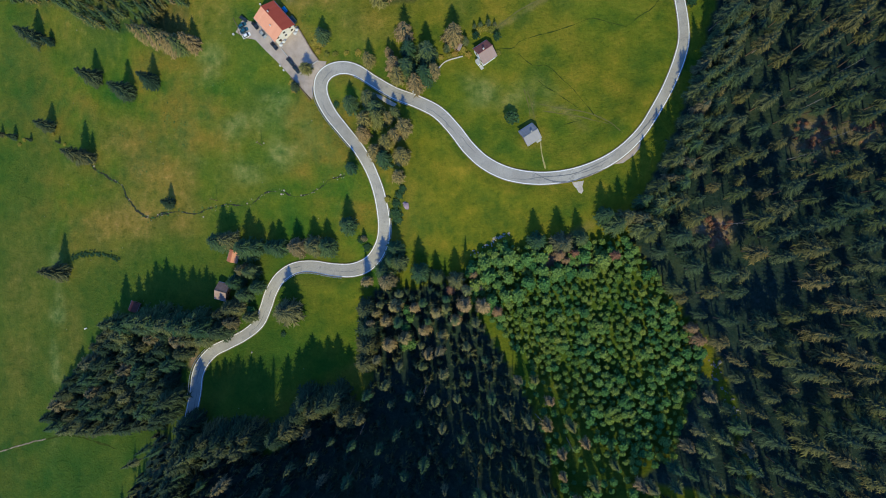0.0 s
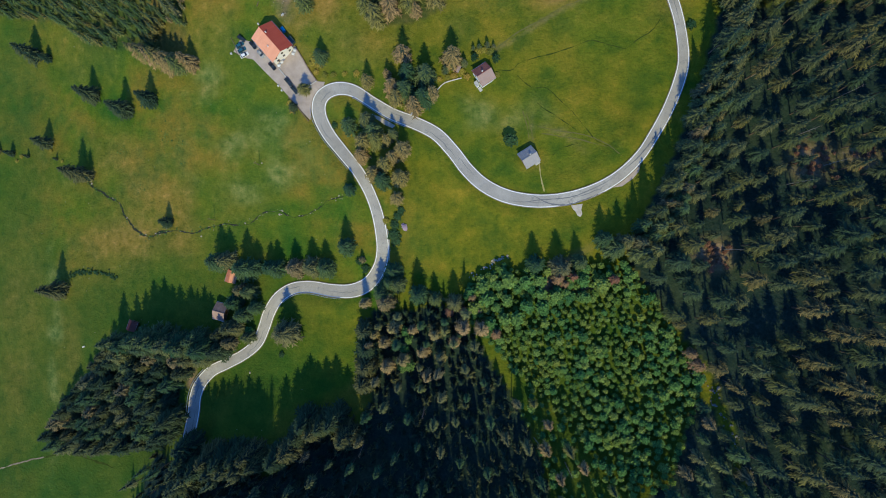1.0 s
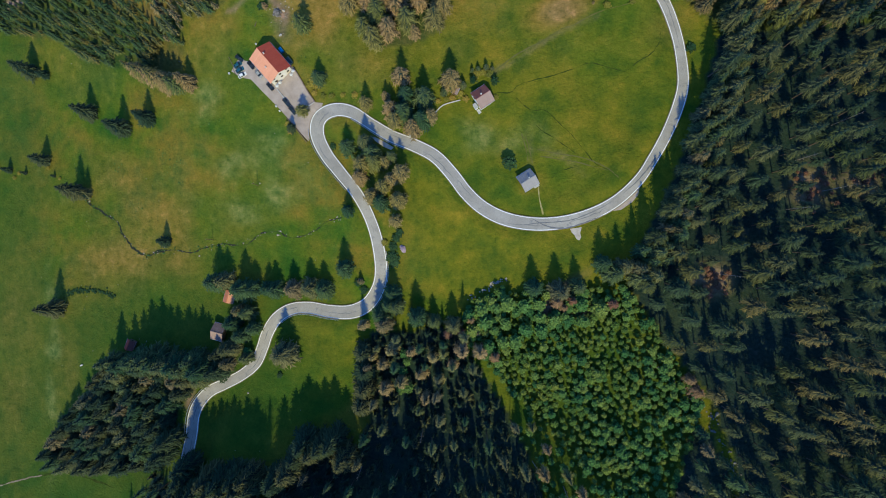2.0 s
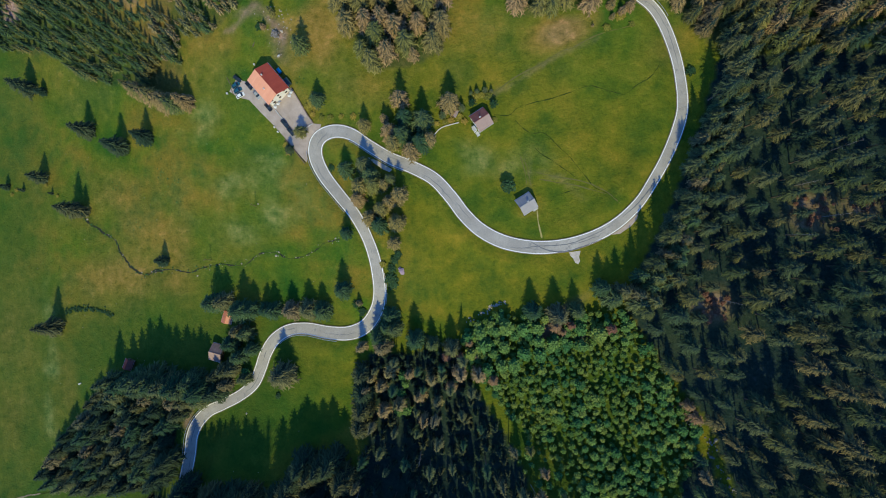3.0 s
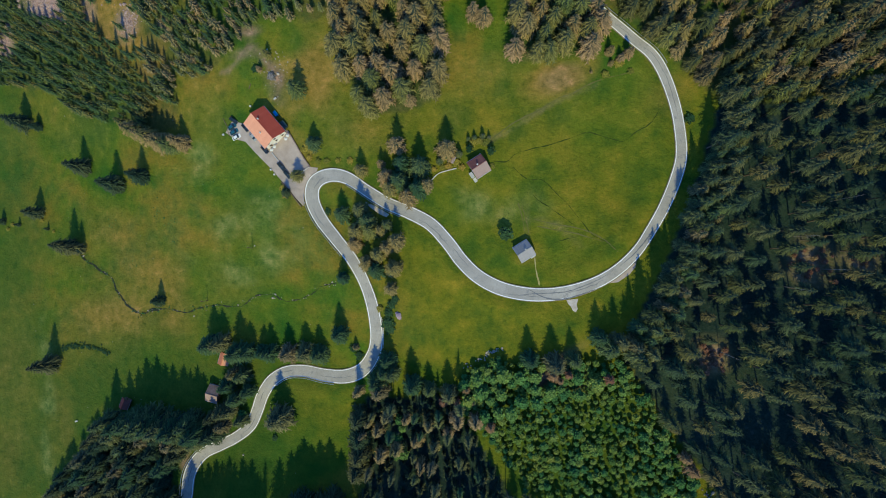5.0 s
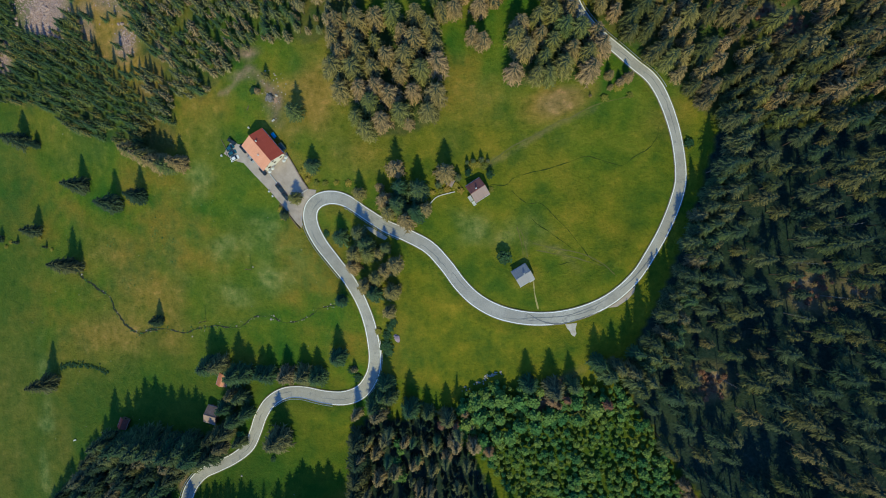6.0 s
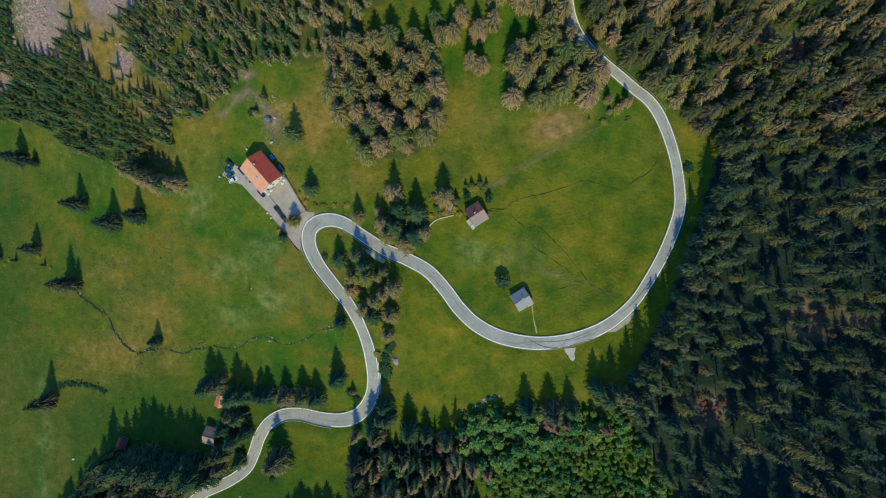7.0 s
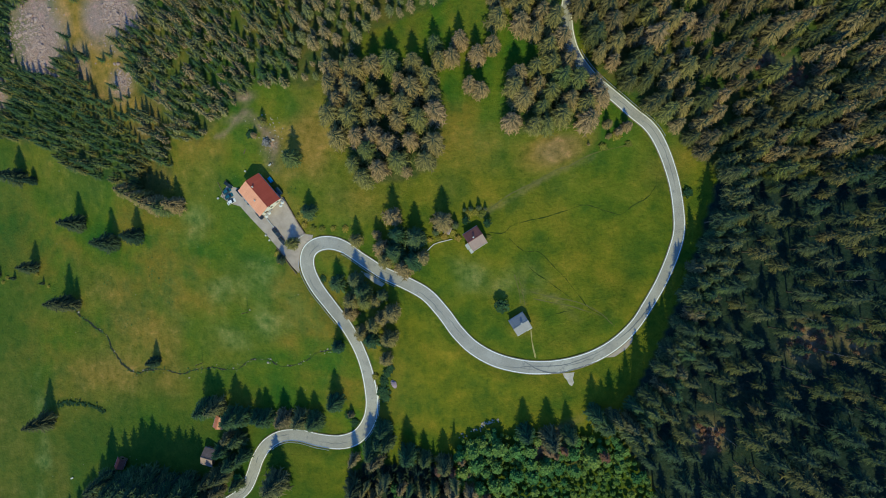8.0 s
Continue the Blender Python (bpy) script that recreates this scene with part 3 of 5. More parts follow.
SPRUCES = [spruce_geometry(s, 20.0, 4.7 + 0.4 * (s % 3), 18, 12, 0.08, 0.66) for s in range(5)]
WOOD_SPRUCES = [spruce_geometry(20 + s, 20.0, 3.15 + 0.45 * (s % 3), 9, 9, 0.42, 0.42, 2.0) for s in range(7)]
TALL_SPRUCES = [spruce_geometry(80 + s, 20.0, 2.2 + 0.4 * (s % 3), 8, 8, 0.5, 0.36, 2.3) for s in range(5)]
STAND_SPRUCES = [spruce_geometry(40 + s, 20.0, 4.2 + 0.5 * (s % 3), 13, 10, 0.2, 0.5, 1.9) for s in range(5)]
YOUNG_SPRUCES = [spruce_geometry(100 + s, 20.0, 3.4 + 0.4 * (s % 3), 8, 7, 0.2, 0.5, 2.0) for s in range(6)]
UNDERWOOD = [spruce_geometry(60 + s, 20.0, 5.0 + 0.4 * (s % 3), 7, 7, 0.15, 0.6) for s in range(4)]
TRUNK = trunk_geometry(20.0, 0.26)


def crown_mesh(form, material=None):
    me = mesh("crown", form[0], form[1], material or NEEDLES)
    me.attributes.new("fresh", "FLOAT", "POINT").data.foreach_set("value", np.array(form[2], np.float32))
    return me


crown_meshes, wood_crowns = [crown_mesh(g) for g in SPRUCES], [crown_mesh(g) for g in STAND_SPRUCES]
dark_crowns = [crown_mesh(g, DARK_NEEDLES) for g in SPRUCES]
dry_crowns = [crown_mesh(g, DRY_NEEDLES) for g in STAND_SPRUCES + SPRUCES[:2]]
trunk_mesh = mesh("trunk", *TRUNK, BARK)
tree_rnd = random.Random(5)


def spruce(x, y, h, slim=1.0, group="spruces on the meadow", label="", wood=False, dry=False, dark=False):
    k = h / 20.0
    m = pose(x, y, land_at(x, y), tree_rnd.uniform(-1.5, 1.5), tree_rnd.uniform(-1.5, 1.5), tree_rnd.uniform(0, 360)) @ Matrix.Diagonal((k * slim, k * slim, k, 1))
    t = thing("spruce", m, label or ("small young spruce on the meadow" if h < 11 else "tall free-standing spruce with drooping boughs"), "tree", group)
    part("trunk", trunk_mesh, t)
    part("crown", tree_rnd.choice(dark_crowns if dark else dry_crowns if dry else wood_crowns if wood else crown_meshes), t)
    return t


def scatter(poly, gap, seed, keep=lambda x, y: True, tries=30):
    """Places inside an outline, no two nearer than the gap."""
    r = np.random.RandomState(seed)
    xs, ys = [p[0] for p in poly], [p[1] for p in poly]
    area = (max(xs) - min(xs)) * (max(ys) - min(ys))
    cells, out = {}, []
    for x, y in r.uniform((min(xs), min(ys)), (max(xs), max(ys)), (int(tries * area / gap**2), 2)):
        c = (int(x // gap), int(y // gap))
        if any((x - p[0]) ** 2 + (y - p[1]) ** 2 < gap * gap for i in (-1, 0, 1) for j in (-1, 0, 1) for p in cells.get((c[0] + i, c[1] + j), ())):
            continue
        if not inside(x, y, poly) or not keep(x, y):
            continue
        cells.setdefault(c, []).append((x, y))
        out.append((x, y))
    return out


def off_road(x, y, gap=6.0):
    return float(((ROAD[:, 0] - x) ** 2 + (ROAD[:, 1] - y) ** 2).min()) > gap * gap


def tri_mesh(name, V, T, material):
    """A mesh from arrays of places and triangles."""
    me = bpy.data.meshes.new(name)
    me.vertices.add(len(V))
    me.vertices.foreach_set("co", np.ascontiguousarray(V, np.float32).ravel())
    me.loops.add(3 * len(T))
    me.loops.foreach_set("vertex_index", np.ascontiguousarray(T, np.int32).ravel())
    me.polygons.add(len(T))
    me.polygons.foreach_set("loop_start", np.arange(0, 3 * len(T), 3, dtype=np.int32))
    me.update(calc_edges=True)
    me.materials.append(material)
    return me


def triangles(faces):
    return np.array([(f[0], f[k], f[k + 1]) for f in faces for k in range(1, len(f) - 1)])


def joined_wood(name, spots, heights, forms, material, label, category, seed, trunk=True, lean=2.0, tints=(0, 1), slender=1.0):
    """Many trees as one mesh each of crowns and trunks, for a wood that nobody could count."""
    r = np.random.RandomState(seed)
    VV, FF, TT, YY, base = [], [], [], [], 0
    BV, BF, bbase = [], [], 0
    flat = [(np.array(g[0]), triangles(g[1]), np.array(g[2] if len(g) > 2 else [1.0] * len(g[0]))) for g in forms]
    tv, tf = np.array(TRUNK[0]), triangles(TRUNK[1])
    zs = land(np.array([s[0] for s in spots]), np.array([s[1] for s in spots]))
    for (x, y), z in zip(spots, zs):
        v, fs, young = flat[r.randint(len(flat))]
        k = r.uniform(*heights) / 20.0
        slim = k * r.uniform(0.85, 1.12) * slender
        a = r.uniform(0, 6.283)
        c, s = math.cos(a), math.sin(a)
        tilt = r.normal(0, math.radians(lean), 2)

        def put(w):
            q = np.stack([slim * (w[:, 0] * c - w[:, 1] * s), slim * (w[:, 0] * s + w[:, 1] * c), k * w[:, 2]], 1)
            q[:, 0] += tilt[0] * q[:, 2]
            q[:, 1] += tilt[1] * q[:, 2]
            return q + (x, y, z)

        VV.append(put(v))
        FF.append(fs + base)
        TT.append(np.full(len(v), r.uniform(*tints)))
        YY.append(young)
        base += len(v)
        if trunk:
            BV.append(put(tv))
            BF.append(tf + bbase)
            bbase += len(tv)
    top = tagged(new(name), label, category, kind="stuff")
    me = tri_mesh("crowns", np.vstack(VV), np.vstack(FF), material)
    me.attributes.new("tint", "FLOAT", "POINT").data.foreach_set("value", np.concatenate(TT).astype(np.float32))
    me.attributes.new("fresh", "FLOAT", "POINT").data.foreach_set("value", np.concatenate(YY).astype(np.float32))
    part("crowns", me, top)
    if trunk:
        part("trunks", tri_mesh("trunks", np.vstack(BV), np.vstack(BF), BARK), top)
    return top


def broadleaf_geometry(seed, h, r, clumps=64):
    """A crown of leaf clumps on a dome, each a few tilted leaf sprays."""
    rnd = random.Random(seed)
    V, F = [], []
    for _ in range(clumps):
        a, u = rnd.uniform(0, 6.283), rnd.random() ** 0.6
        R = r * u * rnd.uniform(0.85, 1.08)
        z = h * (0.42 + 0.58 * math.sqrt(max(0, 1 - u * u)) * rnd.uniform(0.82, 1.02))
        cx, cy = R * math.cos(a), R * math.sin(a)
        for _ in range(4):
            b, e, s = rnd.uniform(0, 6.283), rnd.uniform(-0.7, 0.5), r * rnd.uniform(0.18, 0.32)
            d = Vector((math.cos(b) * math.cos(e), math.sin(b) * math.cos(e), math.sin(e)))
            w = Vector((-math.sin(b), math.cos(b), rnd.uniform(-0.4, 0.4))) * 0.55 * s
            o = Vector((cx, cy, z))
            n = len(V)
            V += [tuple(o), tuple(o + d * 0.55 * s + w), tuple(o + d * s), tuple(o + d * 0.55 * s - w)]
            F += [(n, n + 1, n + 2, n + 3)]
    n = len(V)
    V += [(0.72 * r * math.cos(k * 0.785) * q, 0.72 * r * math.sin(k * 0.785) * q, z * h) for z, q in ((0.4, 0.8), (0.65, 1.0), (0.85, 0.55)) for k in range(8)] + [(0, 0, 0.9 * h)]
    F += [(n + 8 * j + k, n + 8 * j + (k + 1) % 8, n + 8 * j + 8 + (k + 1) % 8, n + 8 * j + 8 + k) for j in range(2) for k in range(8)]
    F += [(n + 16 + k, n + 16 + (k + 1) % 8, n + 24) for k in range(8)]
    return V, F


BROADLEAVES = [broadleaf_geometry(s, 20.0, 6.5) for s in range(5)]


# ---- road details ----
def stretch(x0, y0, x1, y1):
    """The steps of the road's line between the two places nearest to those given."""
    i, j = (int(((ROAD - p) ** 2).sum(1).argmin()) for p in ((x0, y0), (x1, y1)))
    return slice(min(i, j), max(i, j) + 1)


def tar_seam(line, width, name="tar_seam"):
    line = spline(line, 0.7)
    r = np.random.RandomState(len(line))
    w = width * (0.72 + 0.28 * np.abs(np.sin(np.arange(len(line)) * 0.6 + r.uniform(0, 6)))) * np.sin(np.linspace(0.15, 3.0, len(line)))
    fine, fine_z = np.linspace(0, len(ROAD) - 1, 8 * len(ROAD)), np.arange(len(ROAD))
    dense = np.stack([np.interp(fine, fine_z, ROAD[:, 0]), np.interp(fine, fine_z, ROAD[:, 1])], 1)
    i = ((line[:, None, :] - dense[None]) ** 2).sum(2).argmin(1)
    part(name, ribbon(line + r.normal(0, 0.05, line.shape), np.interp(fine, fine_z, road_z)[i], -w / 2, w / 2, 0.03, TAR, name), road, "dark tar-sealed crack")


tar_seam([(28.0, 0.4), (30.6, -1.2), (33.8, -2.9), (38.0, -4.1), (43.0, -4.2), (50.0, -2.2), (58.0, 1.0)], 0.75)
tar_seam([(17.5, -1.8), (24.0, -2.6), (31.0, -1.9), (38.0, -1.6), (45.0, -0.8), (51.5, 1.6), (58.0, 4.6), (64.0, 8.8)], 0.42)
tar_seam([(66.0, 10.0), (71.5, 14.8), (76.0, 20.0), (80.5, 26.5)], 0.5)
crack_rnd = random.Random(11)
for k in range(16, len(ROAD) - 60, 19):
    if crack_rnd.random() < 0.75:
        n = crack_rnd.randint(6, 26)
        off = crack_rnd.uniform(-0.9, 0.9)
        tar_seam([tuple(ROAD[k + q] + ROAD_OUT[k + q] * (off + 0.25 * crack_rnd.uniform(-1, 1))) for q in range(0, n, 2)], crack_rnd.uniform(0.16, 0.36))


def guard_rail(cut, side, away=0.55):
    """A steel beam on posts along the road's edge."""
    line = ROAD[cut] + ROAD_OUT[cut] * side * (HALF[cut, None] + away)
    z = road_z[cut]
    t = thing("guard_rail", pose(0, 0, 0), "pale steel guard rail on posts beside the road", "guard rail", "guard rails along the road")
    part("beam", ribbon(line, z, -0.06, 0.06, 0.82, STEEL, "beam", 0.32), t)
    post = from_bm("post", box_bm((0.12, 0.12, 1.1), bevel=0.01), STEEL)
    for q in range(0, len(line), 4):
        part("post", post, t, at=pose(line[q, 0] + 0.1, line[q, 1], z[q] - 0.35))


guard_rail(stretch(-133.5, -104, -126, -82), -1)
guard_rail(stretch(-69, 42, -52, 16), -1)
guard_rail(stretch(-40, -14, -46, -37), 1)
guard_rail(stretch(84, 94, 49, 130), 1)
guard_rail(stretch(-90, -46, -60, -41.5), 1)
guard_rail(stretch(-50, 48.5, -26, 35), 1)

# ---- tracks, paths, yard ----
FURROW = worn("damp_furrow", (0.022, 0.042, 0.008), (0.060, 0.074, 0.014), 0.5, 0.97, 4, spec=0.03)
STRAW = worn("trodden_path", (0.24, 0.21, 0.06), (0.40, 0.34, 0.15), 0.5, 0.95, 4)
BROOK = worn("shallow_brook", (0.010, 0.018, 0.011), (0.044, 0.044, 0.026), 0.6, 0.7, 3, spec=0.15)


def strip(name, line, width, material, label, category, lift=0.05, ragged=0.35, seed=1):
    line = spline(line, 0.6)
    r = np.random.RandomState(seed)
    n = len(line)
    wob = np.convolve(r.normal(0, 1, n + 8), np.ones(9) / 3.0, "valid")
    line = line + np.stack([-np.gradient(line[:, 1]), np.gradient(line[:, 0])], 1) * (wob * width * ragged)[:, None]
    w = width * np.clip(1 + ragged * np.convolve(r.normal(0, 1, n + 4), np.ones(5) / 2.2, "valid"), 0.3, 2) * np.clip(np.sin(np.linspace(0.1, 3.04, n)) * 4, 0.2, 1)
    ob = new(name, ribbon(line, on_ground(line[:, 0], line[:, 1]), -w / 2, w / 2, lift, material, name))
    return tagged(ob, label, category, kind="structure")


BROOK_LINE = [(-203.2, 15.9), (-199.1, 12.2), (-187.3, 6.3), (-180.7, 1.4), (-178.2, -3.9), (-171.7, -10.1), (-163.3, -15.1), (-157.5, -13.0), (-148.9, -11.5), (-137.2, -13.1), (-128.4, -11.1), (-117.9, -9.3), (-107.0, -9.7), (-97.8, -4.6), (-88.8, -4.4), (-80.1, -6.9), (-68.6, -2.6), (-64.3, 0.3), (-56.8, 2.1)]
strip("brook", BROOK_LINE[:9], 0.78, BROOK, "narrow dark brook winding over the meadow", "brook", 0.06, 0.8)
strip("brook", BROOK_LINE[8:], 0.42, BROOK, "thin stony trickle between the pasture and the road", "brook", 0.06, 0.9, 2)
DITCH_LINE = [(-262, -142), (-256.9, -140.6), (-241.3, -135.4), (-225.8, -131.4), (-210.5, -128.3), (-198.9, -128.9), (-189.3, -130.7), (-178.1, -131.8)]
strip("field_path", DITCH_LINE[:4], 0.8, VERGE, "brownish gravel field path", "path", 0.06, 0.3, 3)
strip("ditch", DITCH_LINE[3:], 0.9, FURROW, "dark grassy ditch", "ditch", 0.06, 0.4, 4)
FURROWS = ([(12.9, 55.2), (18.9, 54.7), (22.5, 57.6), (29.6, 60.0), (41.5, 62.8), (49.8, 65.9), (55.5, 66.3), (65.9, 62.9), (68.9, 63.3), (73.9, 66.8), (79.5, 70.2), (81.8, 73.7), (82.7, 78.4)], [(22.0, 52.8), (24.9, 49.6), (29.0, 46.8), (34.5, 46.8), (39.9, 41.5), (45.1, 36.0), (49.8, 30.0), (55.0, 23.5), (60.5, 20.4)], [(34.5, 46.8), (37.6, 50.4), (38.7, 53.5)], [(30.2, 40.2), (33.3, 37.6), (40.4, 32.8), (47.4, 27.6)], [(36.7, 17.2), (39.2, 19.7), (45.1, 21.6), (48.6, 22.2)])
for k, f in enumerate(FURROWS):
    strip("furrow", f, 0.24 if k else 0.30, FURROW, "dark narrow drainage furrow in the grass", "furrow", 0.05, 0.8, 10 + k)
EARTH = worn("trodden_earth", (0.088, 0.095, 0.018), (0.150, 0.132, 0.040), 0.4, 0.95, 3)
WHEEL_TRACKS = ([(30.9, 29.9), (40.3, 27.6), (49.8, 26.0), (59.4, 21.4), (65.5, 16.0)], [(32.1, 27.0), (41.5, 25.2), (49.8, 23.4), (60.0, 20.2)], [(24.0, 37.1), (25.7, 31.1), (26.9, 25.0)], [(25.7, 35.9), (27.6, 29.9), (28.8, 23.8)], [(11.6, 63.6), (21.2, 70.8), (33.1, 76.7), (41.3, 81.3), (47.1, 83.1), (54.1, 87.1), (61.1, 89.3), (70.2, 91.5)])
for k, f in enumerate(WHEEL_TRACKS):
    strip("wheel_track", f, 0.42, EARTH, "brownish wheel track worn into the grass", "track", 0.05, 0.35, 30 + k)
hedge = spline([(-212.4, -34.1), (-205.5, -33.3), (-196.2, -32.8), (-186.8, -34.4), (-182.3, -35.9)], 0.9)
hedge_rnd = np.random.RandomState(21)
strip("footpath", [(31.2, 14.0), (31.8, 8.0), (33.2, 1.6)], 0.55, STRAW, "yellowed trodden footpath from hut to road", "path", 0.06, 0.2, 20)
tagged(new("gravel_patch", draped("gravel_patch", [(44.4, -4.5), (49.3, -3.9), (48.6, -6.5), (49.0, -8.2), (48.2, -9.6), (47.0, -9.0), (46.2, -7.2), (45.2, -6.2)], PALE_GRAVEL, 0.05)), "pale gravel lay-by beside the road", "gravel", kind="structure")
tagged(new("gravel_patch", draped("gravel_patch", [(61.5, 112.2), (63.6, 114.0), (72.6, 106.6), (75.0, 103.2), (73.2, 102.0), (70.2, 104.0)], CONCRETE, 0.08)), "pale concrete lay-by beside the pass road", "lay-by", kind="structure")
tagged(new("gravel_patch", draped("gravel_patch", [(60.5, 2.6), (65.2, 5.2), (69.4, 8.6), (73.2, 13.2), (72.4, 9.4), (70.0, 6.4), (65.5, 3.2)], GRAVEL, 0.05)), "pinkish gravel strip outside the road's bend", "gravel", kind="structure")
tagged(new("gravel_patch", draped("gravel_patch", [(-43.2, 38.4), (-39.2, 36.8), (-35.0, 34.4), (-32.2, 32.6), (-33.4, 31.4), (-36.5, 32.8), (-40.7, 35.8)], PALE_GRAVEL, 0.06)), "pale gravel pull-off below the upper road", "gravel", kind="structure")
YARD = [(-111.5, 72.5), (-107.5, 77.5), (-102, 76), (-97, 74), (-82, 73.5), (-79.5, 71.0), (-76, 65.6), (-72.3, 59.2), (-68.5, 54.6), (-65.2, 54.2), (-66.5, 50), (-71.5, 46), (-72.2, 37.0), (-76.5, 41.5), (-83, 48.8), (-88.6, 55), (-95.5, 61.8), (-101, 67.6), (-106, 69.0)]
tagged(new("yard", draped("yard", YARD, GRAVEL, 0.16)), "grey gravel yard and parking place beside the guest house", "yard", kind="structure")


def low_wall(name, line, width, height, material, label, category):
    line = spline(line, 1.0)
    ob = new(name, ribbon(line, on_ground(line[:, 0], line[:, 1]), -width / 2, width / 2, height, material, name, height + 0.4))
    return tagged(ob, label, category)


low_wall("retaining_wall", [(-79.3, 71.2), (-76, 65.8), (-72.3, 59.5), (-68.9, 54.6)], 0.45, 0.8, worn("reddish_stone", (0.17, 0.11, 0.09), (0.34, 0.26, 0.22), 0.8, 0.9, 5), "low reddish stone wall along the terrace", "wall")
low_wall("terrace_kerb", [(-87.6, 61.9), (-83.7, 57.2), (-80.9, 53.6)], 0.4, 0.5, CONCRETE, "pale concrete kerb between terrace and lane", "kerb")
low_wall("yard_wall", [(-83.2, 48.4), (-79.5, 44.6), (-73.0, 36.6)], 0.3, 0.7, TIMBER, "dark low timber barrier at the yard's edge", "barrier")
low_wall("garden_wall", [(-13.3, 47.2), (-10.1, 50.1), (-4.6, 51.7), (-2.4, 52.2)], 0.35, 0.5, worn("pale_stone", (0.42, 0.39, 0.33), (0.62, 0.58, 0.52), 0.8, 0.9, 5), "low pale stone garden wall by the chalet", "wall")

# ---- buildings ----
def gabled(name, x, y, yaw, length, width, eave, ridge, wall, sunny, shady, label, over=0.7, sides=("sunny", "shady"), windows=3, chimneys=(), stories=1):
    """A house with a saddle roof. Its ridge runs along local x; the shady slope faces local +y."""
    z = min(land_at(x + dx, y + dy) for dx in (-0.3 * length, 0.3 * length) for dy in (-0.3 * width, 0.3 * width))
    high = max(land_at(x + dx, y + dy) for dx in (-0.3 * length, 0.3 * length) for dy in (-0.3 * width, 0.3 * width))
    eave, ridge = eave + 0.5 * (high - z), ridge + 0.5 * (high - z)
    h = thing(name, pose(x, y, z, 0, 0, yaw), label, "house" if length > 6 else "hut")
    hl, hw = length / 2 - over, width / 2 - over
    rise = (ridge - eave) / (width / 2)
    top = eave + rise * over
    prof = [(-hw, -2.0), (hw, -2.0), (hw, top), (0, ridge - 0.05), (-hw, top)]
    V = [(s * hl, p, q) for s in (-1, 1) for p, q in prof]
    F = [(4, 3, 2, 1, 0), (5, 6, 7, 8, 9)] + [(k, (k + 1) % 5, 5 + (k + 1) % 5, 5 + k) for k in range(5)]
    part("walls", mesh("walls", V, F, wall), h)
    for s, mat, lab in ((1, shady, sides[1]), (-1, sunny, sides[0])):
        bm = bmesh.new()
        slab = 0.28
        pts = [(0, ridge + 0.02), (s * width / 2, eave), (s * width / 2, eave + slab), (0, ridge + slab)]
        a = [bm.verts.new((-length / 2, p, q)) for p, q in pts]
        b = [bm.verts.new((length / 2, p, q)) for p, q in pts]
        bm.faces.new(a)
        bm.faces.new(b[::-1])
        for k in range(4):
            bm.faces.new((a[k], a[(k + 1) % 4], b[(k + 1) % 4], b[k]))
        bmesh.ops.recalc_face_normals(bm, faces=bm.faces[:])
        slope_ob = part("roof_slope", from_bm("roof_slope", bm, mat), h, lab)
        if length > 6:
            # tile courses as thin raised battens across the slope
            run = math.hypot(width / 2, ridge - eave)
            ang = math.atan2(ridge - eave, width / 2)
            course = from_bm("tile_course", box_bm((length - 0.1, 0.3, 0.05), bevel=0.015), mat)
            rows = int(run / 0.42)
            for k in range(rows):
                d = (k + 0.5) * run / rows
                part("tile_course", course, slope_ob, at=Matrix.Translation((0, s * (width / 2 - d * math.cos(ang)), eave + slab + d * math.sin(ang) - 0.02)) @ Matrix.Rotation(-s * ang, 4, "X"))
        part("gutter", from_bm("gutter", box_bm((length, 0.14, 0.12), (0, s * (width / 2 + 0.08), eave - 0.02), 0.03), STEEL), h)
    part("ridge_cap", from_bm("ridge_cap", box_bm((length + 0.05, 0.32, 0.14), (0, 0, ridge + 0.24), 0.04), shady), h)
    for cx, cy in chimneys:
        cz = ridge - abs(cy) * rise - 0.3
        c = part("chimney", from_bm("chimney", box_bm((0.5, 0.45, 1.4), (cx, cy, cz), 0.03), wall), h, "pale chimney stack")
        part("chimney_cap", from_bm("chimney_cap", box_bm((0.62, 0.57, 0.1), (cx, cy, cz + 1.42), 0.02), CONCRETE), c)
    pane = from_bm("pane", box_bm((0.06, 0.9, 1.1), bevel=0.01), GLASS)
    surround = from_bm("window_frame", box_bm((0.05, 1.1, 1.3), bevel=0.02), TIMBER)
    for s in (-1, 1):
        for level in range(stories):
            for k in range(windows):
                wy = (k - (windows - 1) / 2) * (2 * hw / windows)
                w = part("window", surround, h, at=pose(s * (hl + 0.03), wy, 1.0 + 2.7 * level + high - z))
                part("pane", pane, w, at=pose(s * 0.03, 0, 0.1))
    for s in (-1, 1):
        for level in range(stories):
            for k in range(max(1, int(length / 4))):
                wx = (k - (max(1, int(length / 4)) - 1) / 2) * (2 * hl / max(1, int(length / 4)))
                w = part("window", surround, h, at=pose(wx, s * (hw + 0.03), 1.0 + 2.7 * level + high - z, 0, 0, 90))
                part("pane", pane, w, at=pose(s * 0.03, 0, 0.1))
    part("door", from_bm("door", box_bm((0.08, 1.0, 2.05), (hl + 0.05, -0.6 * hw, high - z - 0.1), 0.01), TIMBER), h)
    return h, z


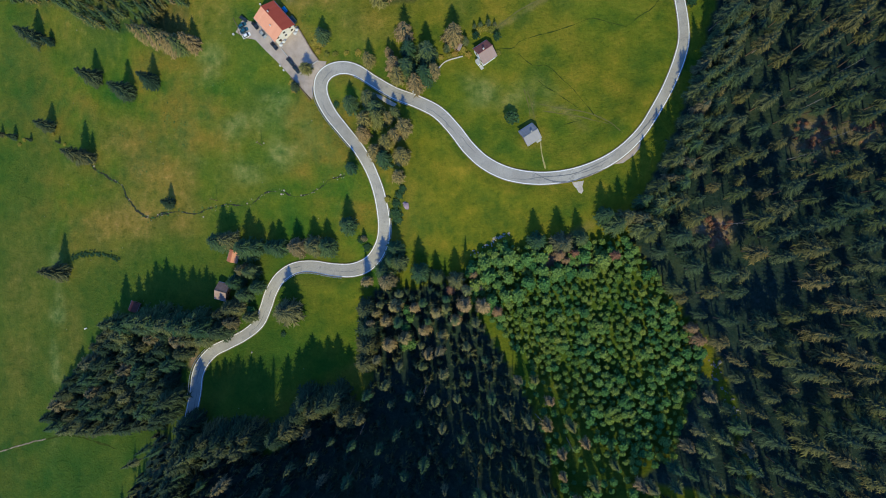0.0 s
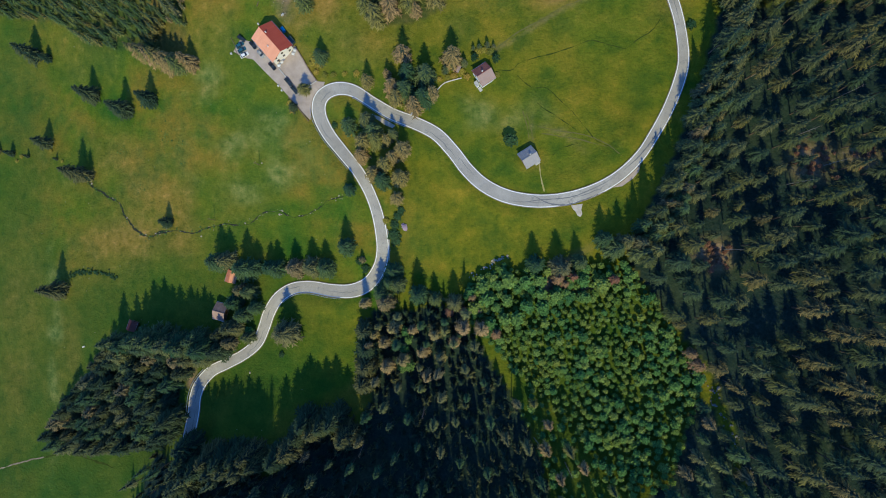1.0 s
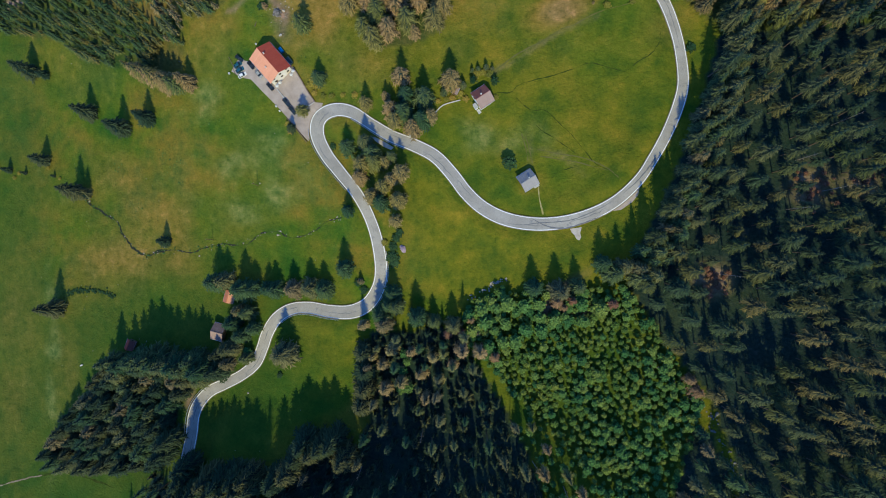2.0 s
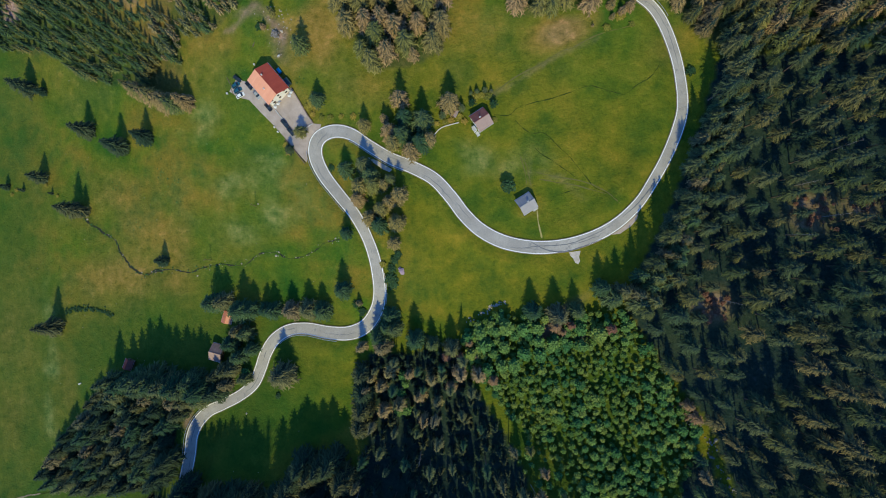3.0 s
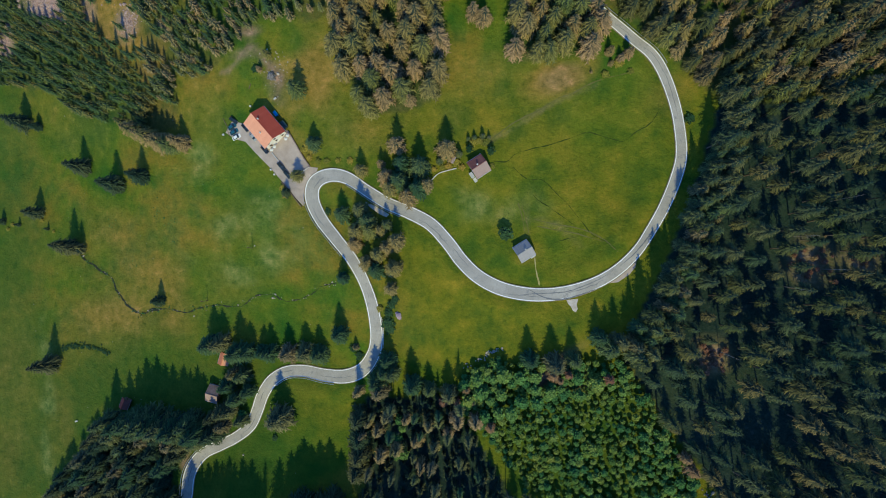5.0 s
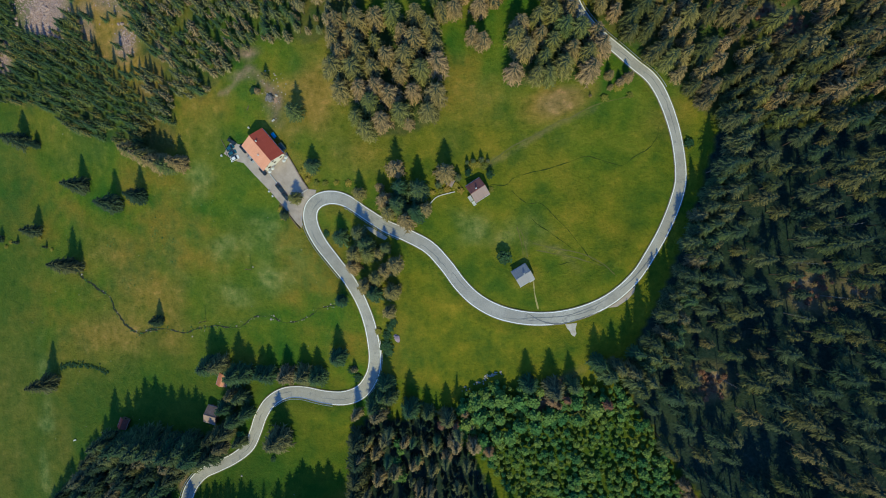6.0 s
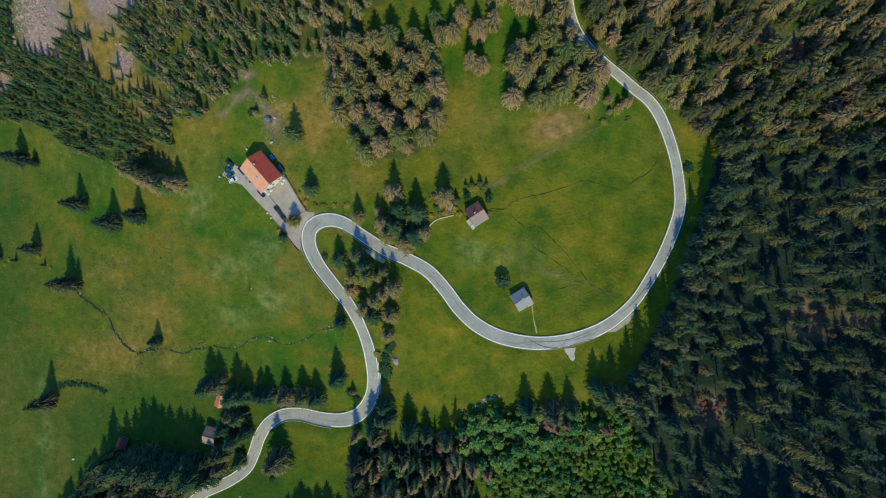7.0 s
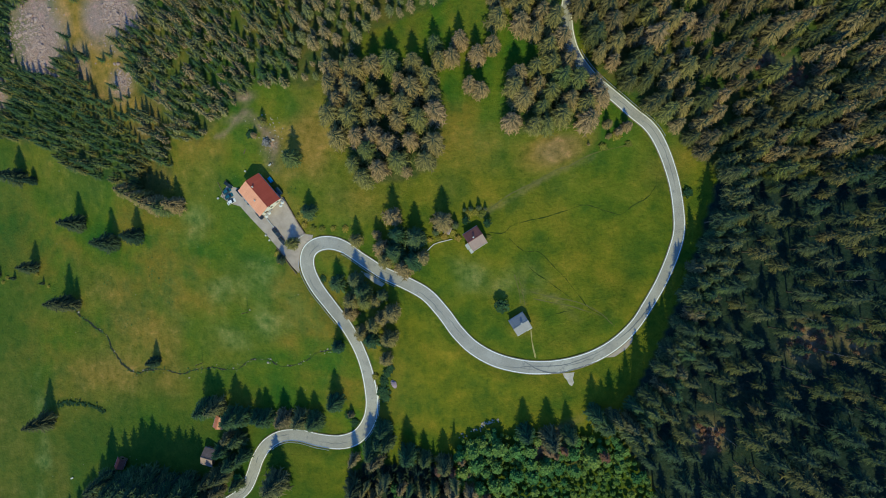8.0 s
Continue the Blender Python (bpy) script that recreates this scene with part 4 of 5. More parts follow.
# paler copies for the sunny slopes, sunlight painted into the roof colour
SUNLIT_TILE = worn("sunlit_orange_tiles", (0.60, 0.25, 0.14), (0.74, 0.36, 0.22), 0.5, 0.75, 6)
SUNLIT_PINK = worn("sunlit_pink_shingles", (0.25, 0.175, 0.155), (0.36, 0.26, 0.23), 0.6, 0.8, 6)
PALE_SLATE = worn("sunlit_pale_shingles", (0.25, 0.238, 0.242), (0.35, 0.332, 0.34), 0.6, 0.8, 6)
house, house_z = gabled("guest_house", -88.7, 72.0, -49, 15.2, 12.2, 5.9, 8.9, PLASTER, SUNLIT_TILE, RED_TILE, "cream guest house with red tiled roof, sunlit orange on one slope", 0.7, ("sunlit orange tiles", "red tiles"), 3, ((-3.5, 0.6), (1.5, -2.8)), 2)
chalet, chalet_z = gabled("chalet", 7.2, 52.4, 33, 7.2, 8.4, 3.2, 5.8, WHITE_WALL, SUNLIT_PINK, MAROON_TILE, "white chalet with maroon roof, sunlit pink on one slope", 0.5, ("sunlit pink shingles", "maroon shingles"), 2, ((-0.4, 0.7),), 1)
hut, hut_z = gabled("mountain_hut", 26.4, 16.3, 32, 7.2, 7.6, 2.3, 4.4, TIMBER, PALE_SLATE, SLATE, "timber mountain hut with grey shingled roof", 0.5, ("pale sunlit shingles", "slate-grey shingles"), 2, ((0.6, 0.4),), 1)
gabled("hay_barn", -114.3, -35.0, 75, 6.0, 5.0, 2.6, 4.4, TIMBER, SUNLIT_TILE, ORANGE_TILE, "small timber barn with bright orange tiles", 0.4, ("orange tiles", "dull orange tiles"), 1)
gabled("field_barn", -119.8, -52.0, -15, 6.0, 8.4, 3.0, 5.4, TIMBER, SUNLIT_PINK, BROWN_TILE, "timber barn with brown roof, sunlit pinkish on one slope", 0.4, ("sunlit pinkish shingles", "brown shingles"), 1)
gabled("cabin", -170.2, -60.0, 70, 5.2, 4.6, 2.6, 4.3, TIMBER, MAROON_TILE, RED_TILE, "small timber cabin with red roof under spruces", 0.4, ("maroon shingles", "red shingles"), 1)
gabled("shed", -4.4, 55.9, 65, 3.2, 2.4, 1.9, 2.7, TIMBER, SUNLIT_PINK, MAROON_TILE, "small garden shed with sunlit pink roof", 0.25, ("sunlit pink shingles", "maroon shingles"), 1)

part("terrace", from_bm("terrace", box_bm((2.4, 1.3, 0.9), (2.3, -3.9, -0.6), 0.03), CONCRETE), hut, "pale concrete terrace with steps")
for k in range(3):
    part("step", from_bm("step", box_bm((1.0, 0.35, 0.5), (2.6, -4.72 - 0.34 * k, -0.4 - 0.16 * k), 0.02), CONCRETE), hut)

# the chalet's porch, the terrace things and the rest about the houses
porch = thing("porch", pose(4.2, 49.0, chalet_z, 0, 0, 33), "low white porch with flat roof against the chalet", "porch")
part("walls", from_bm("walls", box_bm((1.2, 2.2, 2.2), (0, 0, -0.4), 0.02), WHITE_WALL), porch)
part("roof", from_bm("roof", box_bm((1.5, 2.5, 0.2), (0, 0, 1.9), 0.03), worn("pale_roof_felt", (0.34, 0.34, 0.34), (0.48, 0.47, 0.46), 0.6, 0.8, 6)), porch)
part("step", from_bm("step", box_bm((1.4, 2.0, 0.3), (0.3, -2.4, -0.2), 0.02), CONCRETE), porch)


def parasol(x, y, colour, label):
    t = thing("parasol", pose(x, y, land_at(x, y)), label, "parasol", "parasols on the terrace")
    bm = bmesh.new()
    bmesh.ops.create_cone(bm, cap_ends=True, segments=8, radius1=0.85, radius2=0.06, depth=0.5)
    bmesh.ops.translate(bm, vec=(0, 0, 2.6), verts=bm.verts[:])
    part("canopy", from_bm("canopy", bm, colour), t)
    bm = bmesh.new()
    bmesh.ops.create_cone(bm, cap_ends=True, segments=8, radius1=0.04, radius2=0.04, depth=2.4)
    bmesh.ops.translate(bm, vec=(0, 0, 1.2), verts=bm.verts[:])
    part("pole", from_bm("pole", bm, STEEL), t)
    part("base", from_bm("base", box_bm((0.6, 0.6, 0.14), bevel=0.03), CONCRETE), t)


CANVAS = worn("white_canvas", (0.48, 0.47, 0.44), (0.64, 0.63, 0.60), 1.0, 0.9, 8)
for x, y in ((-86.9, 62.8), (-85.5, 64.2), (-79.8, 67.4), (-78.9, 68.8)):
    parasol(x, y, CANVAS, "white parasol on the gravel terrace")


def crate(name, x, y, size, yaw, material, label, category):
    t = thing(name, pose(x, y, land_at(x, y), 0, 0, yaw), label, category)
    part("body", from_bm("body", box_bm(size, bevel=0.06), material), t)
    part("lid", from_bm("lid", box_bm((size[0] + 0.1, size[1] + 0.1, 0.12), (0, 0, size[2]), 0.03), material), t)


crate("water_tank", -84.9, 79.1, (2.4, 1.3, 1.3), -52, paint("blue_tarpaulin", (0.02, 0.22, 0.50)), "bright blue covered tank behind the guest house", "tank")
crate("container", -80.7, 73.9, (3.6, 1.6, 1.6), -52, paint("dark_green_paint", (0.03, 0.05, 0.05)), "dark storage container behind the guest house", "container")
crate("bin", -97.8, 83.5, (0.7, 0.6, 0.9), 10, CONCRETE, "pale grey bin behind the guest house", "bin")
crate("bin", -85.0, 85.8, (1.3, 0.45, 0.9), 40, CONCRETE, "pale grey bin behind the guest house", "bin")
crate("stone_block", -88.2, 54.1, (0.6, 0.6, 0.8), 30, CANVAS, "white painted stone block at the lane", "block")
crate("stone_block", -86.5, 51.9, (0.6, 0.6, 0.8), 30, CANVAS, "white painted stone block at the lane", "block")
crate("feed_box", -112.6, 71.6, (0.8, 0.7, 0.8), 20, CONCRETE, "pale grey box beside the parked cars", "box")
crate("hydrant_box", -24.4, 37.2, (0.9, 1.6, 1.4), 25, CANVAS, "white roadside box below the spruces", "box")
crate("water_trough", -202.6, -72.2, (1.3, 0.6, 0.6), 20, CANVAS, "small white water trough in the pasture", "trough")
gate = thing("barrier_gate", pose(-71, 53.1, land_at(-71, 53.1), 0, 0, 33), "white barrier gate at the yard's entrance", "gate")
part("boom", from_bm("boom", box_bm((4.8, 0.14, 0.16), (0, 0, 1.0), 0.02), CANVAS), gate)
for s in (-1, 1):
    part("post", from_bm("post", box_bm((0.2, 0.2, 1.25), (s * 2.3, 0, -0.1), 0.02), CANVAS), gate)


def utility_pole(x, y, h, yaw):
    """A tarred timber pole with a short cross-arm and two insulators."""
    t = thing("utility_pole", pose(x, y, land_at(x, y), 0, 0, yaw), "weathered timber pole with cross-arm in the pasture", "pole", "poles across the pasture")
    bm = bmesh.new()
    bmesh.ops.create_cone(bm, cap_ends=True, segments=10, radius1=0.16, radius2=0.10, depth=h + 0.6)
    bmesh.ops.translate(bm, vec=(0, 0, h / 2 - 0.3), verts=bm.verts[:])
    part("post", from_bm("post", bm, TIMBER), t)
    arm = part("cross_arm", from_bm("cross_arm", box_bm((1.3, 0.12, 0.12), (0, 0.12, h - 0.7), 0.02), TIMBER), t)
    for s in (-0.5, 0.5):
        bm = bmesh.new()
        bmesh.ops.create_cone(bm, cap_ends=True, segments=8, radius1=0.06, radius2=0.03, depth=0.18)
        bmesh.ops.translate(bm, vec=(s, 0.12, h - 0.49), verts=bm.verts[:])
        part("insulator", from_bm("insulator", bm, CANVAS), arm)


utility_pole(-99.1, 18.2, 7.5, 40)
utility_pole(-124.2, -7.3, 7.5, 40)


def log(x, y, length, yaw):
    t = thing("log", pose(x, y, land_at(x, y) + 0.12, 0, 90, yaw), "felled bleached log lying in the grass", "log", "logs beside the yard")
    bm = bmesh.new()
    bmesh.ops.create_cone(bm, cap_ends=True, segments=9, radius1=0.2, radius2=0.14, depth=length)
    for v in bm.verts:
        v.co.x += 0.05 * math.sin(2.1 * v.co.z)
    part("trunk", from_bm("trunk", bm, BARK), t)


log(-111.4, 77.0, 5.0, 118)
log(-110.0, 72.6, 3.6, 112)
log(-97.6, 92.8, 3.2, 70)


def car(x, y, yaw, body_paint, label, length=4.4, tall=1.45):
    t = thing("car", pose(x, y, land_at(x, y) + 0.08, 0, 0, yaw), label, "car", "cars parked by the guest house")
    hl, w = length / 2, 0.88
    prof = [(-hl, 0.35), (hl, 0.35), (hl, 0.68), (0.55 * hl, 0.86), (-0.86 * hl, 0.92), (-hl, 0.75)]

    def slab(profile, half, mat, nm, narrow=1.0, bev=0.07):
        bm = bmesh.new()
        top = max(q for _, q in profile)
        a, b = ([bm.verts.new((p, s * half * (narrow if q > top - 0.05 else 1.0), q)) for p, q in profile] for s in (-1, 1))
        bm.faces.new(a[::-1])
        bm.faces.new(b)
        for k in range(len(profile)):
            bm.faces.new((a[k], a[(k + 1) % len(profile)], b[(k + 1) % len(profile)], b[k]))
        bmesh.ops.recalc_face_normals(bm, faces=bm.faces[:])
        bmesh.ops.bevel(bm, geom=bm.edges[:], offset=bev, segments=2, affect="EDGES", profile=0.5)
        return part(nm, from_bm(nm, bm, mat), t)

    slab(prof, w, body_paint, "body")
    slab([(-0.84 * hl, 0.88), (0.52 * hl, 0.85), (0.18 * hl, tall - 0.06), (-0.62 * hl, tall - 0.06)], w * 0.95, GLASS, "cabin_glass", 0.82, 0.04)
    slab([(-0.62 * hl, tall - 0.07), (0.18 * hl, tall - 0.07), (0.13 * hl, tall), (-0.56 * hl, tall)], w * 0.78, body_paint, "roof_panel", 0.95, 0.03)
    for sx in (-0.62, 0.62):
        for s in (-1, 1):
            bm = bmesh.new()
            bmesh.ops.create_cone(bm, cap_ends=True, segments=14, radius1=0.32, radius2=0.32, depth=0.22)
            wheel = part("wheel", from_bm("wheel", bm, RUBBER), t, at=pose(sx * hl, s * 0.8, 0.32, 90))
            bm = bmesh.new()
            bmesh.ops.create_cone(bm, cap_ends=True, segments=10, radius1=0.2, radius2=0.2, depth=0.24)
            part("rim", from_bm("rim", bm, STEEL), wheel)
    for s in (-1, 1):
        part("headlight", from_bm("headlight", box_bm((0.08, 0.34, 0.14), (hl - 0.03, s * 0.6, 0.6), 0.02), CANVAS), t)
        part("tail_light", from_bm("tail_light", box_bm((0.08, 0.26, 0.16), (-hl + 0.03, s * 0.62, 0.66), 0.02), RED_TILE), t)


NAVY, TEAL, WHITE_PAINT, SILVER, BLACK = paint("dark_paint", (0.015, 0.025, 0.03)), paint("teal_paint", (0.02, 0.09, 0.13)), paint("white_car_paint", (0.75, 0.75, 0.73)), paint("silver_paint", (0.30, 0.31, 0.32)), paint("black_paint", (0.012, 0.013, 0.015))
car(-106.6, 77.6, -38, NAVY, "dark parked car on the gravel yard")
car(-107.4, 74.8, 32, TEAL, "teal blue parked car on the gravel yard")
car(-106.4, 72.4, 30, TEAL, "teal blue parked car on the gravel yard")
car(-105.2, 69.9, 28, WHITE_PAINT, "white parked car at the yard's edge")
car(-100.6, 73.9, -49, BLACK, "dark car parked along the house wall")
car(-96.6, 69.4, -49, SILVER, "grey car parked along the house wall")
car(-90.9, 63.3, -49, BLACK, "black car parked at the house corner")
car(-82.9, 55.4, -49, NAVY, "dark estate car on the lane below the terrace", 4.8, 1.55)
car(-80.0, 51.6, -49, NAVY, "dark car parked under the roadside tree", 4.5)

# ---- shrubs, broadleaf trees, stones ----
dark_broad = [mesh("crown", *g, DARK_LEAVES) for g in BROADLEAVES[:2]]
broad_meshes = [mesh("crown", *g, LEAVES) for g in BROADLEAVES]
shrub_forms = [broadleaf_geometry(40 + s, 20.0, 11.0, 45) for s in range(3)]
shrub_meshes = [mesh("foliage", *g, SHRUB) for g in shrub_forms]
GREY_TWIGS = foliage_material("bare_grey_twigs", [(0.0, (0.115, 0.105, 0.100)), (0.5, (0.165, 0.150, 0.142)), (1.0, (0.200, 0.185, 0.170))])
grey_shrub = mesh("foliage", *shrub_forms[0], GREY_TWIGS)
green_shrubs = [mesh("foliage", *g, DARK_LEAVES) for g in shrub_forms]


def bush(x, y, h, olive=True, label="", wide=1.7, bare=False):
    k = 0.75 * h / 20.0
    t = thing("shrub", pose(x, y, land_at(x, y) - 0.15 * h, 0, 0, tree_rnd.uniform(0, 360)) @ Matrix.Diagonal((k * wide, k * wide, k, 1)), label or ("yellowish olive shrub in the grass" if olive else "dark green rounded shrub in the grass"), "shrub", "shrubs")
    part("foliage", grey_shrub if bare else tree_rnd.choice(shrub_meshes if olive else green_shrubs), t)
    part("stem", trunk_mesh, t)


def broadleaf(x, y, h, label, wide=1.0, dark=False):
    k = h / 20.0
    t = thing("broadleaf_tree", pose(x, y, land_at(x, y), 0, 0, tree_rnd.uniform(0, 360)) @ Matrix.Diagonal((k * wide, k * wide, k, 1)), label, "tree")
    part("trunk", trunk_mesh, t)
    part("crown", tree_rnd.choice(dark_broad if dark else broad_meshes), t)


broadleaf(18.6, 24.0, 4.8, "round dark green tree beside the mountain hut", 1.9, True)
broadleaf(3.3, 60.1, 4.0, "small dark green tree behind the chalet", 1.3, True)
broadleaf(12.4, 59.0, 4.6, "small dark green tree beside the chalet", 1.2, True)
broadleaf(-105.0, -60.5, 4.5, "pale green tree beside the lower road", 1.3)
bush(12.9, 52.9, 1.8)
for x, y, h in ((4.7, 63.3, 2.6), (7.7, 63.4, 2.4), (10.3, 62.6, 3.0), (-8.3, 52.4, 2.0), (-5.9, 53.0, 2.0), (-2.4, 54.6, 2.6), (-0.2, 52.6, 2.2), (-12.1, 51.8, 2.0)):
    bush(x, y, h)
for x, y, h in ((-70.8, 62.3, 3.0), (-69.6, 64.4, 2.6), (-67.6, 61.5, 2.4), (-50.1, 56.9, 2.2), (-82.3, 45.4, 2.6), (-81.3, 42.0, 2.0), (-69.0, 58.6, 2.2), (-64.9, 57.2, 2.0), (-60.9, 56.8, 2.0), (-55.6, 57.0, 1.8), (60.3, 90.6, 2.6), (65.9, 95.0, 3.0), (70.6, 91.5, 2.2), (-37.0, -9.6, 2.4), (-252.7, 29.7, 1.6), (-249.7, 32.1, 1.6), (-262.9, 34.8, 1.6), (-221.6, 27.9, 1.4), (-229.8, 34.2, 1.5)):
    bush(x, y, h)
for x, y, h in ((-33.4, -16.5, 4.0), (-32.6, -19.0, 3.4), (-33.3, -11.5, 3.0), (-31.7, -7.8, 3.0), (-49.7, -27.9, 2.6), (-47.1, -31.6, 3.0), (-89.5, -72.6, 2.0), (94.9, 71.5, 3.2), (-94, 99.5, 3.0), (-30.1, -5.3, 3.0), (-60.9, 34.5, 2.2)):
    bush(x, y, h, False)
joined_wood("bramble_hedge", [tuple(p) for p in np.repeat(hedge, 3, axis=0) + hedge_rnd.normal(0, 0.8, (3 * len(hedge), 2))], (0.4, 0.9), shrub_forms, DARK_LEAVES, "low dark bramble strip across the pasture", "hedge", 22, False, slender=1.5)
bush(-86.5, 95.5, 3.2, True, "bare greyish shrub behind the guest house", 1.6, True)
spruce(-80.0, 43.2, 7.0, 1.5, "spruces on the meadow", "dense dark green tree below the yard", dark=True)
spruce(-74.5, 50.2, 8.5, 1.55, "spruces on the meadow", "small olive tree at the yard's entrance", dry=True)


def stones(name, spots, size, label, seed, material=STONE):
    """Many loose stones as one mesh."""
    r = np.random.RandomState(seed)
    bm = bmesh.new()
    bmesh.ops.create_icosphere(bm, subdivisions=1, radius=1.0)
    v0 = np.array([v.co[:] for v in bm.verts])
    f0 = np.array([[v.index for v in f.verts] for f in bm.faces])
    bm.free()
    VV, FF = [], []
    z = on_ground(np.array([s[0] for s in spots]), np.array([s[1] for s in spots]))
    for k, (x, y) in enumerate(spots):
        s = r.uniform(*size) * (1 + 1.2 * (r.rand() < 0.08))
        v = v0 * r.uniform(0.65, 1.2, (len(v0), 1)) * (s, s * r.uniform(0.6, 1), s * r.uniform(0.4, 0.8))
        a = r.uniform(0, 6.28)
        c, q = math.cos(a), math.sin(a)
        VV.append(np.stack([v[:, 0] * c - v[:, 1] * q + x, v[:, 0] * q + v[:, 1] * c + y, v[:, 2] + z[k] + 0.15 * s], 1))
        FF.append(f0 + k * len(v0))
    return tagged(new(name, mesh(name, np.vstack(VV), np.vstack(FF), material)), label, "stones", kind="stuff")


SCREE_STONE = worn("pinkish_scree", (0.20, 0.135, 0.118), (0.46, 0.335, 0.295), 0.5, 0.9, 2.0, relief=0.1)
scree_rnd = np.random.RandomState(7)
scree = [(x, y) for (cx, cy, rx, ry) in ((-220, 158, 15, 15), (-217, 145, 9, 11), (-165, 163, 12, 13), (-163, 130, 5, 6), (-248, 132, 5, 11)) for x, y in zip(scree_rnd.normal(cx, rx * 0.55, int(rx * ry * 4)), scree_rnd.normal(cy, ry * 0.55, int(rx * ry * 4)))]
scree = [p for p in scree if -298 < p[0] < 220 and p[1] < 195]
stones("scree", scree, (0.18, 0.7), "pinkish grey scree of loose boulders", 8, SCREE_STONE)
bl = spline(BROOK_LINE, 1.0)
brook_rnd = np.random.RandomState(9)
pick = brook_rnd.choice(len(bl), 80)
stones("brook_stones", [tuple(p) for p in bl[pick] + brook_rnd.normal(0, 0.7, (80, 2))], (0.12, 0.4), "pale stones lying along the brook", 10)
gl = spline([(76.4, -60.2), (83.4, -66.9), (90.0, -74.5), (96.0, -78.6), (98.0, -87.2), (102.1, -95.4), (105.0, -107.6), (108.4, -121.4)], 1.0)
stones("gully_stones", [tuple(p) for p in gl[brook_rnd.choice(len(gl), 120)] + brook_rnd.normal(0, 0.9, (120, 2))], (0.2, 0.55), "grey stones in the forest gully", 11, worn("mossy_stone", (0.10, 0.10, 0.085), (0.26, 0.25, 0.22), 0.8, 0.9, 5))
edge = spline([(1.0, -34.8), (4.8, -32.5), (9.0, -30.6), (12.8, -27.8), (17.7, -26.0)], 1.0)
stones("edge_stones", [tuple(p) for p in edge[brook_rnd.choice(len(edge), 44)] + brook_rnd.normal(0, 0.5, (44, 2))], (0.25, 0.6), "pale stones along the thicket's edge", 12)
stones("yard_rubble", [tuple(p) for p in brook_rnd.normal((-85, 97), (4, 6), (60, 2))], (0.12, 0.45), "pale rubble behind the guest house", 13)
stones("meadow_stones", [tuple(p) for p in brook_rnd.uniform((-235, -110), (-60, 110), (70, 2))], (0.1, 0.28), "scattered pale stones in the pasture", 14)
tuft_rnd = np.random.RandomState(51)
tufts = [tuple(q) for cx, cy, n in ((-152.0, 37.0, 9), (-147.0, 30.0, 7), (-144.0, 22.5, 5), (-181.0, 31.0, 6), (-168.0, 12.0, 4), (-120.0, 48.0, 6), (-97.0, 96.0, 8), (-76.0, 74.0, 6)) for q in tuft_rnd.normal((cx, cy), 2.6, (n, 2))]
tufts += [tuple(q) for q in bl[tuft_rnd.choice(len(bl) * 2 // 3, 90)] + tuft_rnd.normal(0, 0.7, (90, 2))]
joined_wood("grass_tufts", tufts, (0.25, 0.6), shrub_forms, LEAVES, "small dark tufts of coarse grass and brush in the pasture", "grass", 52, False, slender=1.2)
stones("roadside_rock", [(-28.9, -12.2), (-28.4, -12.9), (-29.3, -11.4)], (0.9, 1.3), "purplish rock at the meadow's edge", 15, worn("purple_rock", (0.22, 0.15, 0.18), (0.40, 0.30, 0.34), 0.6, 0.9, 3))

# ---- spruces one by one ----
PASTURE = [(-217.3, -42.9, 20.3), (-199.8, 61.0, 18.9), (-177.6, 50.6, 20.3), (-160.4, 54.6, 17.0), (-230.6, 84.7, 9.8), (-231.1, 38.1, 14.8), (-207.4, 19.9, 20.1), (-202.2, 18.3, 15.1), (-255.5, 33.7, 7.9), (-265.2, 36.2, 7.2), (-245.1, 31.9, 5.0), (-225.6, 29.4, 4.0), (-150.4, -8.0, 11.6), (-238.2, 86.7, 20.0)]
ROAD_ROW = [(-119.3, -27.6, 19.8), (-115.3, -27.7, 17.9), (-105.5, -31.1, 20.0), (-101.0, -31.2, 15.0), (-93.6, -31.3, 13.2), (-90.1, -31.3, 15.3), (-81.1, -30.9, 17.3), (-72.0, -31.0, 17.8), (-65.6, -30.8, 16.7), (-55.6, -21.3, 16.9), (-48.5, -27.3, 6.3), (-84.7, -61.1, 22.3), (-53.2, 4.4, 11.2)]
BARN_ROW = [(-176.5, -63.6, 18.4), (-162.0, -61.6, 19.2), (-157.5, -61.3, 22.5), (-150.8, -60.4, 23.9), (-141.8, -63.1, 21.5), (-136.4, -63.0, 21.6), (-125.1, -65.6, 19.8), (-111.4, -47.6, 16.0), (-106.9, -53.1, 16.0), (-111.2, -60.0, 15.0), (-104.0, -42.1, 15.0), (-108.5, -41.7, 14.0), (-105.3, -64.0, 13.0), (-114.0, -66.8, 14.0), (-101.0, -50.0, 14.0), (-146.3, -62.4, 21.0), (-132.0, -64.0, 20.5), (-154.0, -64.5, 21.0), (-129.0, -61.0, 19.0), (-167.0, -64.0, 19.0)]
CHALET_ROW = [(-66.4, 64.0, 12.2), (-44.5, 51.8, 14.0), (-28.0, 61.3, 16.9), (-35.3, 54.2, 9.2), (-18.1, 52.0, 17.3), (-6.4, 59.5, 17.2), (-23.0, 39.5, 17.0), (-30.7, 43.0, 17.0), (-27.1, 46.0, 17.0), (-19.9, 43.1, 16.0), (-15.3, 44.1, 14.0), (-26.2, 53.4, 16.0), (-32.7, 48.6, 15.0)]
